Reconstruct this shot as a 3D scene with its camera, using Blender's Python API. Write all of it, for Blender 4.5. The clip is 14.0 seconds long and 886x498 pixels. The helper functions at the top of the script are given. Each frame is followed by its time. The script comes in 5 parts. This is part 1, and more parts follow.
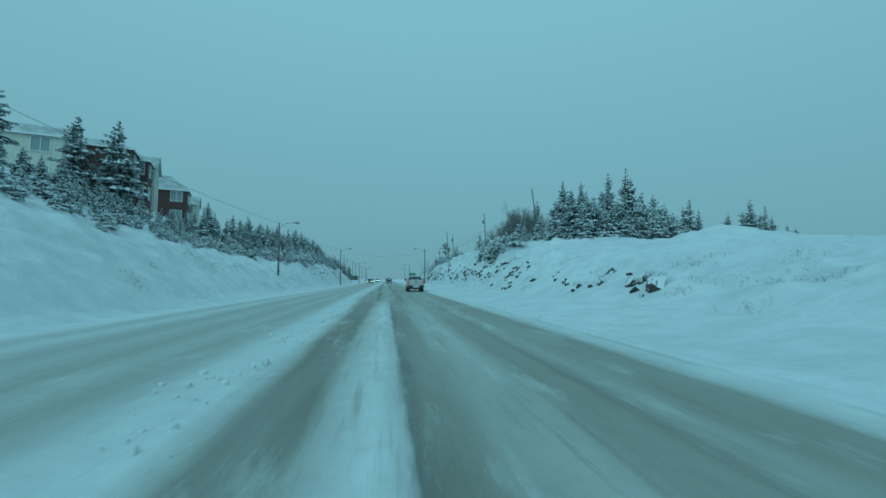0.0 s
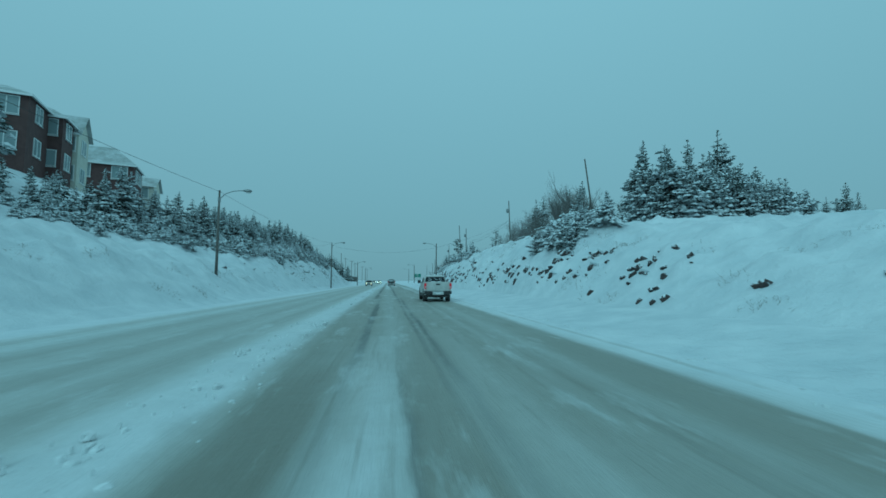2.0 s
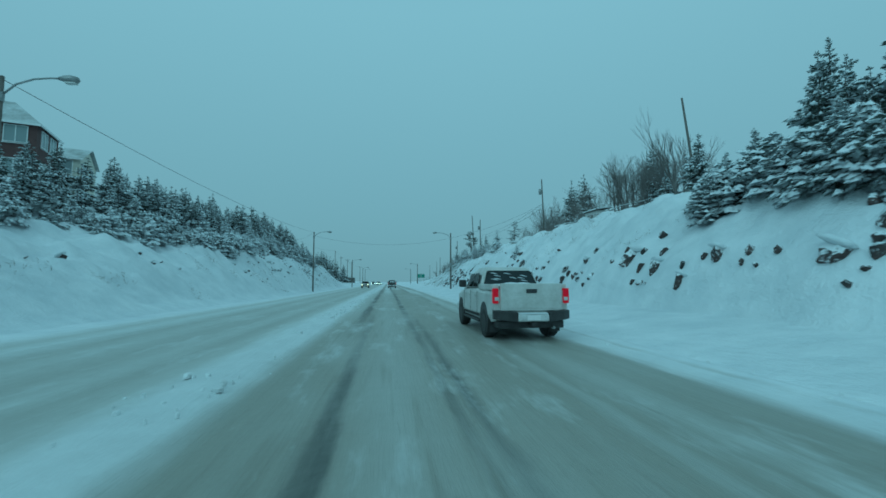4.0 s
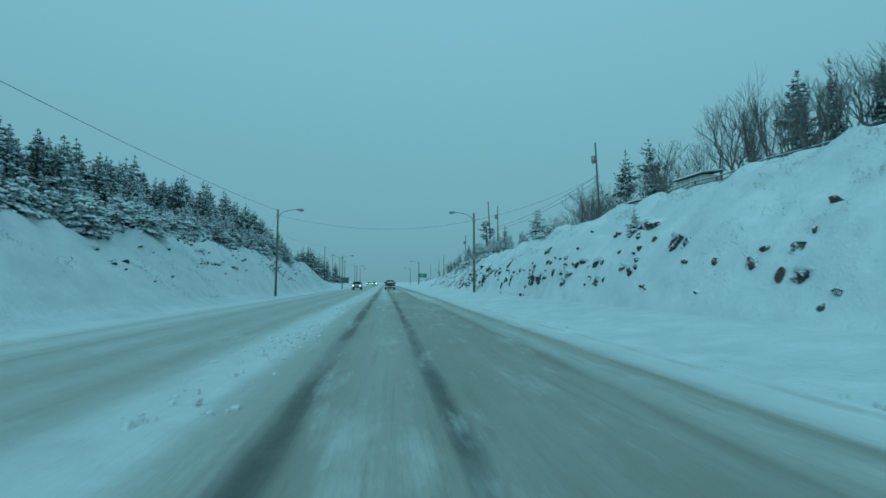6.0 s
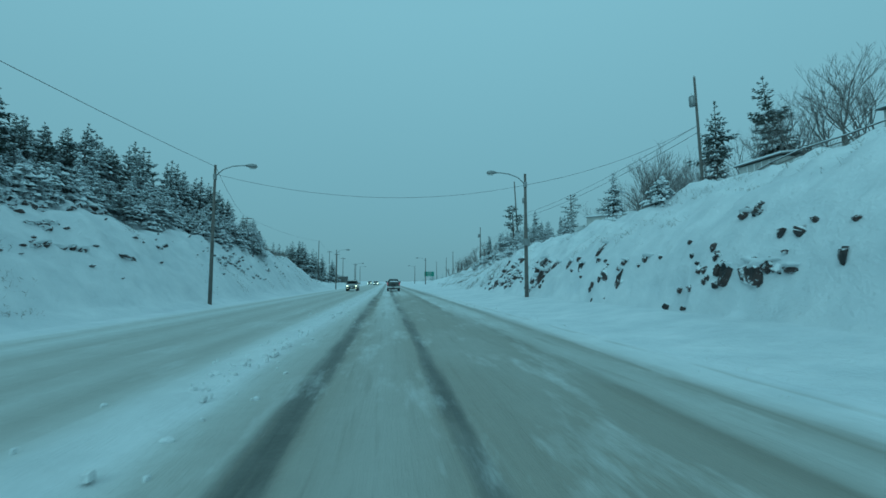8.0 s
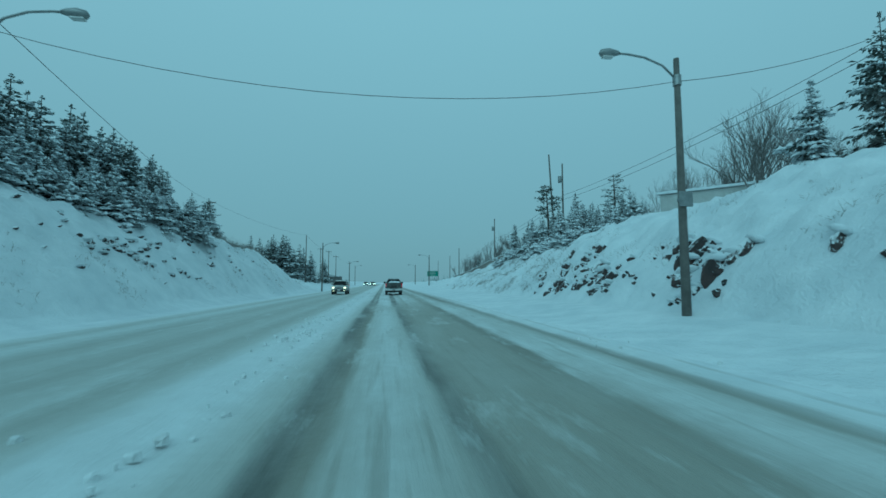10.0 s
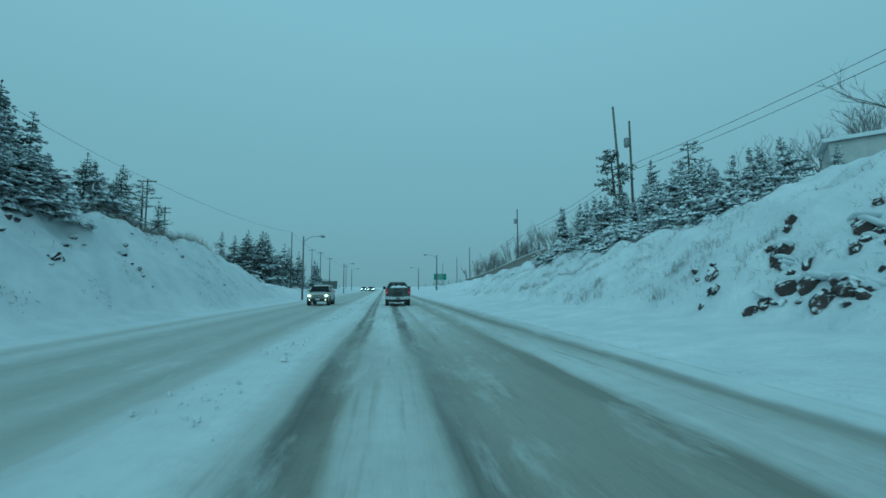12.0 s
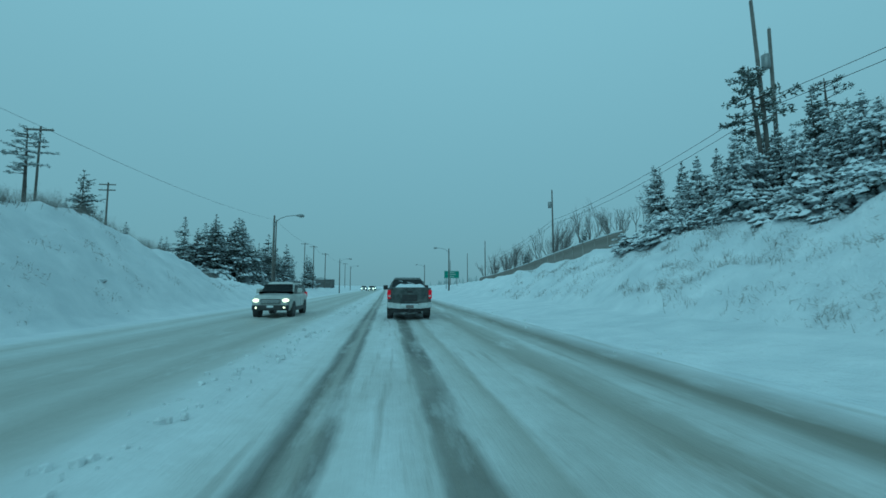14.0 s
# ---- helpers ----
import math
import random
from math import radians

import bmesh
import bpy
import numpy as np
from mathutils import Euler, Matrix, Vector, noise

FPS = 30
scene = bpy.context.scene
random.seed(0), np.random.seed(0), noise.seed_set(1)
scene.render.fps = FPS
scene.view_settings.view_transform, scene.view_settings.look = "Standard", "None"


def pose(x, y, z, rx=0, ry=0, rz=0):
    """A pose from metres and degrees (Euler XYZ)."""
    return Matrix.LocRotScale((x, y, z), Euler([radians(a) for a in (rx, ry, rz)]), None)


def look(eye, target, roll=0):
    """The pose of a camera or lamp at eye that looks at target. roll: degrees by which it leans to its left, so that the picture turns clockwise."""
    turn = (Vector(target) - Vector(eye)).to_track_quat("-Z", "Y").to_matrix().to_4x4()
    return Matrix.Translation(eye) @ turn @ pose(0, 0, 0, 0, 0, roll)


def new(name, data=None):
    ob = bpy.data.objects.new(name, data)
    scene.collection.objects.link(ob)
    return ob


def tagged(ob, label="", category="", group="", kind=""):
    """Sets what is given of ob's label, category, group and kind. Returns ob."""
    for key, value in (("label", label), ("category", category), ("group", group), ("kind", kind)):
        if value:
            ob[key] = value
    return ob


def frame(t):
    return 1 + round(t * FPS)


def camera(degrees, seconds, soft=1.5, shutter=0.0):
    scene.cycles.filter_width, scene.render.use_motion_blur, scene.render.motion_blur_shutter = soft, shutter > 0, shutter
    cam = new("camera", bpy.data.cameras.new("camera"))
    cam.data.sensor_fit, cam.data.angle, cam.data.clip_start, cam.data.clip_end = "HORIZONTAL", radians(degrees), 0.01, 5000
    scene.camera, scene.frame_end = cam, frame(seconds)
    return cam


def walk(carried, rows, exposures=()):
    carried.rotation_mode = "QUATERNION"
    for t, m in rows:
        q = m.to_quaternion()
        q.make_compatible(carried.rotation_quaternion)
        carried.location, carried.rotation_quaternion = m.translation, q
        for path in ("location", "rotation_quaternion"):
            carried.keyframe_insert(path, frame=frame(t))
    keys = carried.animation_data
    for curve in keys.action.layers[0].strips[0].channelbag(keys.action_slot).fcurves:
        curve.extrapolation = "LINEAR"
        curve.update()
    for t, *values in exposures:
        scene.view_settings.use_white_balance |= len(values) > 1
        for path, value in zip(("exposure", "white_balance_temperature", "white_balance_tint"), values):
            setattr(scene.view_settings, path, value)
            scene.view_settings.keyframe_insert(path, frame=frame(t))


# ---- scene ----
# camera: driven along the snowy road at about 30 to 38 km/h, eye 1.5 m above it
cam = camera(92.6, 14.0, soft=1.6, shutter=0.15)
PATH = [
    (0.0, pose(-0.03, 0.00, 1.5, 94.10, 0.10, -7.68)),
    (0.5, pose(-0.03, 5.29, 1.5, 94.21, 0.10, -7.72)),
    (1.0, pose(-0.02, 10.55, 1.5, 94.40, 0.12, -7.85)),
    (1.5, pose(0.00, 15.78, 1.5, 94.36, 0.23, -7.66)),
    (2.0, pose(0.02, 20.95, 1.5, 94.34, -0.15, -7.38)),
    (2.5, pose(0.02, 26.00, 1.5, 94.23, -0.00, -7.39)),
    (3.0, pose(0.01, 31.00, 1.5, 94.29, 0.16, -7.22)),
    (5.5, pose(0.06, 55.94, 1.5, 94.53, -0.11, -7.74)),
    (6.0, pose(0.07, 60.72, 1.5, 94.51, -0.07, -7.75)),
    (6.5, pose(0.08, 65.27, 1.5, 94.49, -0.02, -7.75)),
    (7.0, pose(0.09, 69.54, 1.5, 94.48, -0.23, -7.70)),
    (7.5, pose(0.08, 73.57, 1.5, 94.37, -0.26, -7.55)),
    (8.0, pose(0.07, 77.52, 1.5, 94.41, 0.01, -7.45)),
    (10.5, pose(-0.08, 97.39, 1.5, 94.51, -0.15, -7.84)),
    (11.0, pose(-0.08, 101.47, 1.5, 94.46, -0.04, -7.72)),
    (11.5, pose(-0.07, 105.54, 1.5, 94.63, 0.03, -7.74)),
    (12.0, pose(-0.06, 109.48, 1.5, 95.12, 0.29, -7.82)),
    (12.5, pose(-0.05, 113.30, 1.5, 94.70, 0.12, -7.85)),
    (13.0, pose(-0.04, 117.03, 1.5, 95.16, 0.06, -7.61)),
    (13.5, pose(-0.03, 120.62, 1.5, 94.64, -0.21, -7.67)),
    (14.0, pose(-0.01, 124.30, 1.5, 95.05, 0.02, -7.51)),
]
walk(cam, PATH, [(0.0, 0.0, 3960, -40), (14.0, 0.0, 3960, -40)])

# ---- light: heavy overcast, late afternoon, falling snow ----
world = bpy.data.worlds.new("overcast_sky")
scene.world = world
world.use_nodes = True
wn, wl = world.node_tree.nodes, world.node_tree.links
wn.clear()
sky = wn.new("ShaderNodeTexSky")
sky.sky_type = "NISHITA"
sky.sun_disc = False
sky.sun_elevation, sky.sun_rotation = radians(38), radians(215)
sky.dust_density, sky.air_density = 4.0, 1.0
blend = wn.new("ShaderNodeMix")
blend.data_type = "RGBA"
blend.inputs["Factor"].default_value = 0.96
# cloud cover: paler overhead, dimmer towards the horizon where snow is falling
way = wn.new("ShaderNodeTexCoord")
axes = wn.new("ShaderNodeSeparateXYZ")
lift = wn.new("ShaderNodeMapRange")
lift.inputs["From Min"].default_value, lift.inputs["From Max"].default_value = -0.02, 0.55
cloud = wn.new("ShaderNodeMix")
cloud.data_type = "RGBA"
cloud.inputs["A"].default_value, cloud.inputs["B"].default_value = (2.75, 2.75, 2.72, 1), (3.95, 3.95, 3.95, 1)
wl.new(way.outputs["Generated"], axes.inputs["Vector"])
wl.new(axes.outputs["Z"], lift.inputs["Value"])
wl.new(lift.outputs["Result"], cloud.inputs["Factor"])
wl.new(cloud.outputs["Result"], blend.inputs["B"])
back = wn.new("ShaderNodeBackground")
back.inputs["Strength"].default_value = 0.11
wout = wn.new("ShaderNodeOutputWorld")
wl.new(sky.outputs["Color"], blend.inputs["A"])
wl.new(blend.outputs["Result"], back.inputs["Color"])
wl.new(back.outputs["Background"], wout.inputs["Surface"])
sun_data = bpy.data.lights.new("sun", "SUN")
sun_data.energy, sun_data.angle, sun_data.color = 0.5, radians(40), (1.0, 0.97, 0.93)
sun_lamp = new("sun", sun_data)
sun_lamp.matrix_world = look((-70, -40, 80), (0, 60, 0))

# ---- the lie of the land: road along +y, rock cuts on both sides ----
RY = [-60, 14, 22, 28, 42, 50, 56, 77, 98, 112, 119, 124, 127, 130, 135, 140, 150, 161, 178, 203, 231, 400]
R_FACE = [2.2, 2.4, 2.6, 2.9, 4.0, 5.4, 5.8, 6.2, 5.9, 5.3, 5.0, 5.4, 4.7, 4.15, 4.2, 4.1, 3.9, 3.5, 2.6, 1.9, 1.5, 1.2]
R_TOP = [3.2, 3.3, 3.7, 4.6, 5.4, 6.2, 7.1, 9.0, 9.4, 8.1, 7.3, 8.3, 7.8, 7.0, 6.9, 6.8, 6.8, 6.5, 5.1, 3.5, 2.3, 1.4]
R_STEEP = ([40, 50, 70, 80, 92, 104, 114], [0.85, 0.6, 0.62, 0.46, 0.43, 0.56, 0.85])
LY = [-60, 28, 42, 56, 70, 80, 98, 112, 130, 143, 154, 164, 175, 192, 210, 400]
L_FACE = [4.3, 3.9, 3.4, 3.1, 3.3, 4.1, 4.9, 5.0, 5.1, 5.3, 4.6, 2.5, 1.2, 0.9, 0.8, 0.7]
L_TOP = [11.2, 9.8, 8.4, 7.3, 7.3, 8.5, 9.1, 8.8, 8.3, 7.8, 6.9, 5.2, 3.5, 2.2, 1.2, 0.7]
L_FAR = [15.5, 15.0, 14.6, 14.2, 14.0, 13.8, 13.0, 12.0, 10.5, 9.0, 7.6, 6.0, 4.5, 3.2, 2.5, 1.2]


def ease(a, b, x):
    t = np.clip((x - a) / (b - a), 0, 1)
    return t * t * (3 - 2 * t)


def lattice(x, y):
    """Smooth random values between 0 and 1 on a unit grid."""
    i, j = np.floor(x), np.floor(y)
    u, v = x - i, y - j
    u, v = u * u * (3 - 2 * u), v * v * (3 - 2 * v)
    h = lambda a, b: np.modf(np.abs(np.sin(a * 127.1 + b * 311.7) * 43758.5453))[0]
    return (h(i, j) * (1 - u) + h(i + 1, j) * u) * (1 - v) + (h(i, j + 1) * (1 - u) + h(i + 1, j + 1) * u) * v


def land(x, y):
    """Height of the snow at (x, y), as arrays or numbers."""
    x, y = np.asarray(x, float), np.asarray(y, float)
    rf, rt = np.interp(y, RY, R_FACE), np.interp(y, RY, R_TOP)
    lf, lt, lo = np.interp(y, LY, L_FACE), np.interp(y, LY, L_TOP), np.interp(y, LY, L_FAR)
    wob = 0.5 * np.sin(y * 0.21) + 0.35 * np.sin(y * 0.47 + 1.3) + 0.2 * np.sin(y * 1.1 + 0.4)
    flat_r = -0.22 + 0.26 * ease(5.3, 6.2, x) + 0.42 * ease(6.2, 10.2, x)
    toe_r = 10.3 + 0.4 * wob
    z_r = flat_r + (rf - 0.46) * np.power(np.clip((x - toe_r) / (15.4 - toe_r), 0, 1), np.interp(y, *R_STEEP)) + (rt - rf) * np.clip((x - 15.4) / 12.6, 0, 1) ** 0.9
    z_r = z_r + 0.05 * np.clip(x - 28, 0, 6) - 0.11 * np.clip(x - 34, 0, 30) * (1 - ease(66, 92, y))
    flat_l = -0.22 + 0.26 * ease(-10.2, -11.0, x) * 1.0 + 0.35 * ease(-10.6, -12.0, x)
    toe_l = -11.8 - 0.5 * wob
    z_l = flat_l + (lf - 0.39) * np.power(np.clip((toe_l - x) / (toe_l + 16), 0, 1), 0.9) + (lt - lf) * np.clip((-16 - x) / 12, 0, 1) ** 0.95
    z_l = z_l + (lo - lt) * np.clip((-28 - x) / 14, 0, 1) + 0.05 * np.clip(-42 - x, 0, 60)
    z = np.where(x > -3, z_r, z_l)
    face = ease(10.6, 13, x) * (1 - ease(24, 40, x)) + ease(-12, -14.5, x) * (1 - ease(-26, -40, x))
    bumps = 0.16 * np.sin(x * 1.7 + 0.8 * y) * np.sin(y * 0.9 - 0.5 * x) + 0.1 * np.sin(2.9 * x - 1.3 * y + 1) + 0.07 * np.sin(3.7 * y + 1.9 * x) + 0.28 * np.sin(0.55 * y + 0.3 * x) * np.sin(0.4 * x + 2)
    pillows = 0.46 * np.abs(2 * lattice(x / 1.5 + 40, y / 1.9) - 1) + 0.20 * np.abs(2 * lattice(x / 0.75 + 9, y / 0.9 + 17) - 1) - 0.2
    bumps = bumps + pillows * (0.35 + 0.65 * ease(20, 45, y) * (1 - ease(122, 150, y)))
    mound = 1.35 * np.exp(-(((x - 23) / 4.5) ** 2 + ((y - 26.5) / 3.2) ** 2))
    return z + face * bumps + mound

# ---- materials ----
def material(name, rough=0.6, metal=0.0):
    m = bpy.data.materials.new(name)
    m.use_nodes = True
    b = m.node_tree.nodes["Principled BSDF"]
    b.inputs["Roughness"].default_value, b.inputs["Metallic"].default_value = rough, metal
    return m, m.node_tree.nodes, m.node_tree.links, b


def noise_node(n, l, scale, detail=4, coords=None, rough=0.55):
    t = n.new("ShaderNodeTexNoise")
    t.inputs["Scale"].default_value, t.inputs["Detail"].default_value, t.inputs["Roughness"].default_value = scale, detail, rough
    if coords is not None:
        l.new(coords, t.inputs["Vector"])
    return t.outputs["Fac"]


def remap(n, l, value, a, b, c=0.0, d=1.0):
    r = n.new("ShaderNodeMapRange")
    r.inputs["From Min"].default_value, r.inputs["From Max"].default_value = a, b
    r.inputs["To Min"].default_value, r.inputs["To Max"].default_value = c, d
    l.new(value, r.inputs["Value"])
    return r.outputs["Result"]


def mix(n, l, fac, a, b):
    x = n.new("ShaderNodeMix")
    x.data_type = "RGBA"
    if isinstance(fac, float):
        x.inputs["Factor"].default_value = fac
    else:
        l.new(fac, x.inputs["Factor"])
    for key, v in (("A", a), ("B", b)):
        if isinstance(v, tuple):
            x.inputs[key].default_value = (*v, 1)
        else:
            l.new(v, x.inputs[key])
    return x.outputs["Result"]


def maths(n, l, op, a, b=0.0):
    x = n.new("ShaderNodeMath")
    x.operation = op
    for i, v in enumerate((a, b)):
        if isinstance(v, (int, float)):
            x.inputs[i].default_value = v
        else:
            l.new(v, x.inputs[i])
    return x.outputs["Value"]


def bump(n, l, b, height, strength, distance):
    x = n.new("ShaderNodeBump")
    x.inputs["Strength"].default_value, x.inputs["Distance"].default_value = strength, distance
    l.new(height, x.inputs["Height"])
    l.new(x.outputs["Normal"], b.inputs["Normal"])


def place(n):
    return n.new("ShaderNodeTexCoord").outputs["Object"]


def plain(name, a, b, scale=8.0, rough=0.6, metal=0.0, relief=0.0):
    """Two close tones in a patchy mix, with fine grain and relief."""
    m, n, l, p = material(name, rough, metal)
    c = place(n)
    big, fine = noise_node(n, l, scale, 5, c), noise_node(n, l, scale * 9, 3, c)
    f = maths(n, l, "ADD", maths(n, l, "MULTIPLY", big, 0.7), maths(n, l, "MULTIPLY", fine, 0.3))
    l.new(mix(n, l, remap(n, l, f, 0.35, 0.65), a, b), p.inputs["Base Color"])
    if relief:
        bump(n, l, p, f, 0.5, relief)
    return m


def facing_up(n, l, lo, hi, wobble):
    """How far a surface faces the sky, roughened by a noise: where snow lies."""
    g = n.new("ShaderNodeNewGeometry")
    s = n.new("ShaderNodeSeparateXYZ")
    l.new(g.outputs["Normal"], s.inputs["Vector"])
    return remap(n, l, maths(n, l, "ADD", s.outputs["Z"], maths(n, l, "MULTIPLY", maths(n, l, "SUBTRACT", wobble, 0.5), 0.9)), lo, hi)


SNOW_A, SNOW_B = (0.80, 0.82, 0.84), (0.66, 0.69, 0.72)


def snow_ground():
    m, n, l, p = material("snow_cover", 0.65)
    c = place(n)
    drift, fine, big = noise_node(n, l, 0.9, 6, c), noise_node(n, l, 14, 4, c), noise_node(n, l, 0.18, 4, c)
    tone = maths(n, l, "ADD", maths(n, l, "MULTIPLY", drift, 0.6), maths(n, l, "MULTIPLY", big, 0.4))
    col = mix(n, l, remap(n, l, tone, 0.38, 0.62), SNOW_B, SNOW_A)
    # grit and stalks that show through where the cover is thin
    specks = remap(n, l, noise_node(n, l, 3.1, 8, c, 0.72), 0.66, 0.72, 0.0, 0.5)
    l.new(mix(n, l, specks, col, (0.24, 0.23, 0.21)), p.inputs["Base Color"])
    h = maths(n, l, "ADD", drift, maths(n, l, "MULTIPLY", fine, 0.16))
    bump(n, l, p, h, 0.7, 0.35)
    return m


def road_slush():
    m, n, l, p = material("packed_slush", 0.5)
    c = place(n)
    s = n.new("ShaderNodeSeparateXYZ")
    l.new(c, s.inputs["Vector"])

    def stretched(k):
        v = n.new("ShaderNodeVectorMath")
        v.operation = "MULTIPLY"
        v.inputs[1].default_value = (1.0, k, 1.0)
        l.new(c, v.inputs[0])
        return v.outputs["Vector"]

    sv, mid = stretched(0.05), stretched(0.22)
    sway = maths(n, l, "MULTIPLY", maths(n, l, "SUBTRACT", noise_node(n, l, 0.25, 2, sv), 0.5), 0.7)
    streak = noise_node(n, l, 3.2, 6, sv, 0.65)
    ragged = noise_node(n, l, 2.2, 5, mid, 0.6)
    xs = maths(n, l, "ADD", maths(n, l, "ADD", s.outputs["X"], sway), maths(n, l, "MULTIPLY", maths(n, l, "SUBTRACT", streak, 0.5), 0.20))
    xs = maths(n, l, "ADD", xs, maths(n, l, "MULTIPLY", maths(n, l, "SUBTRACT", ragged, 0.5), 0.26))
    white, faint, pale, trace = (0.76, 0.78, 0.79), (0.64, 0.66, 0.65), (0.50, 0.51, 0.48), (0.40, 0.405, 0.37)
    slush, brown, dark = (0.30, 0.295, 0.25), (0.21, 0.205, 0.165), (0.085, 0.09, 0.078)
    across = remap(n, l, xs, -12.0, 8.0)

    def bands(stops):
        ramp = n.new("ShaderNodeValToRGB")
        l.new(across, ramp.inputs["Fac"])
        e = ramp.color_ramp.elements
        for i, (x, col) in enumerate(stops):
            k = e[i] if i < 2 else e.new(0.999)
            k.position, k.color = (x + 12) / 20, (*col, 1)
        return ramp.outputs["Color"]

    oncoming = [(-9.6, white), (-8.8, pale), (-8.0, faint), (-7.0, trace), (-6.2, pale), (-5.2, trace), (-4.4, pale), (-3.9, trace), (-3.3, pale), (-2.7, faint)]
    # the tracks change along the way: broad and brown at first, then one even bed of slush, then bared ruts between snow
    stretches = [
        bands(oncoming + [(-2.0, white), (-1.72, pale), (-1.5, brown), (-0.92, brown), (-0.72, pale), (-0.2, white), (0.1, faint), (0.2, dark), (0.3, brown), (0.75, slush), (0.95, trace), (1.6, pale), (2.0, slush), (2.6, slush), (2.7, brown), (2.85, slush), (3.2, trace), (3.5, slush), (4.5, slush), (4.95, pale)]),
        bands(oncoming + [(-2.1, faint), (-1.8, slush), (-0.85, slush), (-0.72, dark), (-0.6, dark), (-0.5, slush), (0.1, trace), (0.75, slush), (0.85, dark), (0.95, slush), (1.12, dark), (1.25, slush), (2.3, slush), (2.5, trace), (2.7, slush), (3.3, trace), (3.7, slush), (4.7, slush), (4.95, faint)]),
        bands(oncoming + [(-2.1, white), (-1.85, pale), (-1.3, trace), (-1.12, dark), (-0.92, dark), (-0.8, slush), (0.0, trace), (0.66, slush), (0.76, dark), (0.92, dark), (1.05, slush), (2.2, slush), (3.1, slush), (3.3, brown), (3.5, trace), (3.8, pale), (4.1, trace), (4.5, slush), (4.9, faint)]),
        bands(oncoming + [(-1.9, white), (-1.3, pale), (-1.08, dark), (-0.66, brown), (-0.5, pale), (0.0, faint), (0.55, pale), (0.72, dark), (1.05, brown), (1.3, slush), (2.5, slush), (2.75, brown), (3.0, brown), (3.25, faint), (4.0, faint), (4.4, trace), (4.6, brown), (4.8, brown), (4.95, faint)]),
        bands(oncoming + [(-1.9, white), (-1.2, faint), (-1.02, dark), (-0.78, trace), (-0.62, dark), (-0.45, faint), (0.2, white), (0.42, faint), (0.52, dark), (0.84, dark), (0.95, faint), (1.22, pale), (1.36, trace), (1.5, faint), (2.3, pale), (2.7, slush), (3.2, trace), (3.5, faint), (4.2, brown)]),
    ]
    along = maths(n, l, "ADD", s.outputs["Y"], maths(n, l, "MULTIPLY", maths(n, l, "SUBTRACT", ragged, 0.5), 9.0))
    col = stretches[0]
    for nxt, (y0, y1) in zip(stretches[1:], ((22.0, 34.0), (50.0, 64.0), (88.0, 102.0), (117.0, 128.0))):
        col = mix(n, l, remap(n, l, along, y0, y1), col, nxt)
    # tracks filled again by blown snow here and there, thin brown streaks and flecks
    fleck = noise_node(n, l, 2.4, 7, c, 0.7)
    on_lane = remap(n, l, maths(n, l, "ABSOLUTE", maths(n, l, "SUBTRACT", xs, 1.6)), 2.7, 3.5, 1.0, 0.0)
    fill = remap(n, l, noise_node(n, l, 0.6, 5, mid, 0.6), 0.46, 0.62, 0.0, 0.55)
    grit = remap(n, l, noise_node(n, l, 6.5, 3, sv, 0.5), 0.56, 0.72, 0.0, 0.45)
    blown = remap(n, l, noise_node(n, l, 1.1, 6, mid, 0.7), 0.54, 0.68, 0.0, 0.6)
    col = mix(n, l, maths(n, l, "MULTIPLY", fill, on_lane), col, trace)
    col = mix(n, l, maths(n, l, "MULTIPLY", grit, on_lane), col, brown)
    col = mix(n, l, blown, col, faint)
    col = mix(n, l, remap(n, l, fleck, 0.40, 0.72, 0.0, 0.22), col, (0.27, 0.27, 0.24))
    # untouched snow beyond the outermost tracks and on the ridge between the directions
    drift, big = noise_node(n, l, 0.9, 6, c), noise_node(n, l, 0.18, 4, c)
    tone = maths(n, l, "ADD", maths(n, l, "MULTIPLY", drift, 0.6), maths(n, l, "MULTIPLY", big, 0.4))
    clean = mix(n, l, remap(n, l, tone, 0.38, 0.62), SNOW_B, SNOW_A)
    col = mix(n, l, remap(n, l, xs, 4.5, 5.5), col, clean)
    col = mix(n, l, remap(n, l, xs, -9.3, -10.1), col, clean)
    ridge_snow = remap(n, l, maths(n, l, "ABSOLUTE", maths(n, l, "ADD", xs, 2.45)), 0.2, 0.8, 0.4, 0.0)
    col = mix(n, l, ridge_snow, col, clean)
    # one last thin, broken, darker line along the shoulder
    line = maths(n, l, "MULTIPLY", remap(n, l, maths(n, l, "ABSOLUTE", maths(n, l, "SUBTRACT", xs, 5.35)), 0.02, 0.09, 0.5, 0.0), remap(n, l, ragged, 0.4, 0.55))
    col = mix(n, l, line, col, trace)
    l.new(col, p.inputs["Base Color"])
    bump(n, l, p, maths(n, l, "ADD", maths(n, l, "ADD", streak, maths(n, l, "MULTIPLY", fleck, 0.6)), maths(n, l, "MULTIPLY", drift, 0.8)), 0.6, 0.09)
    return m


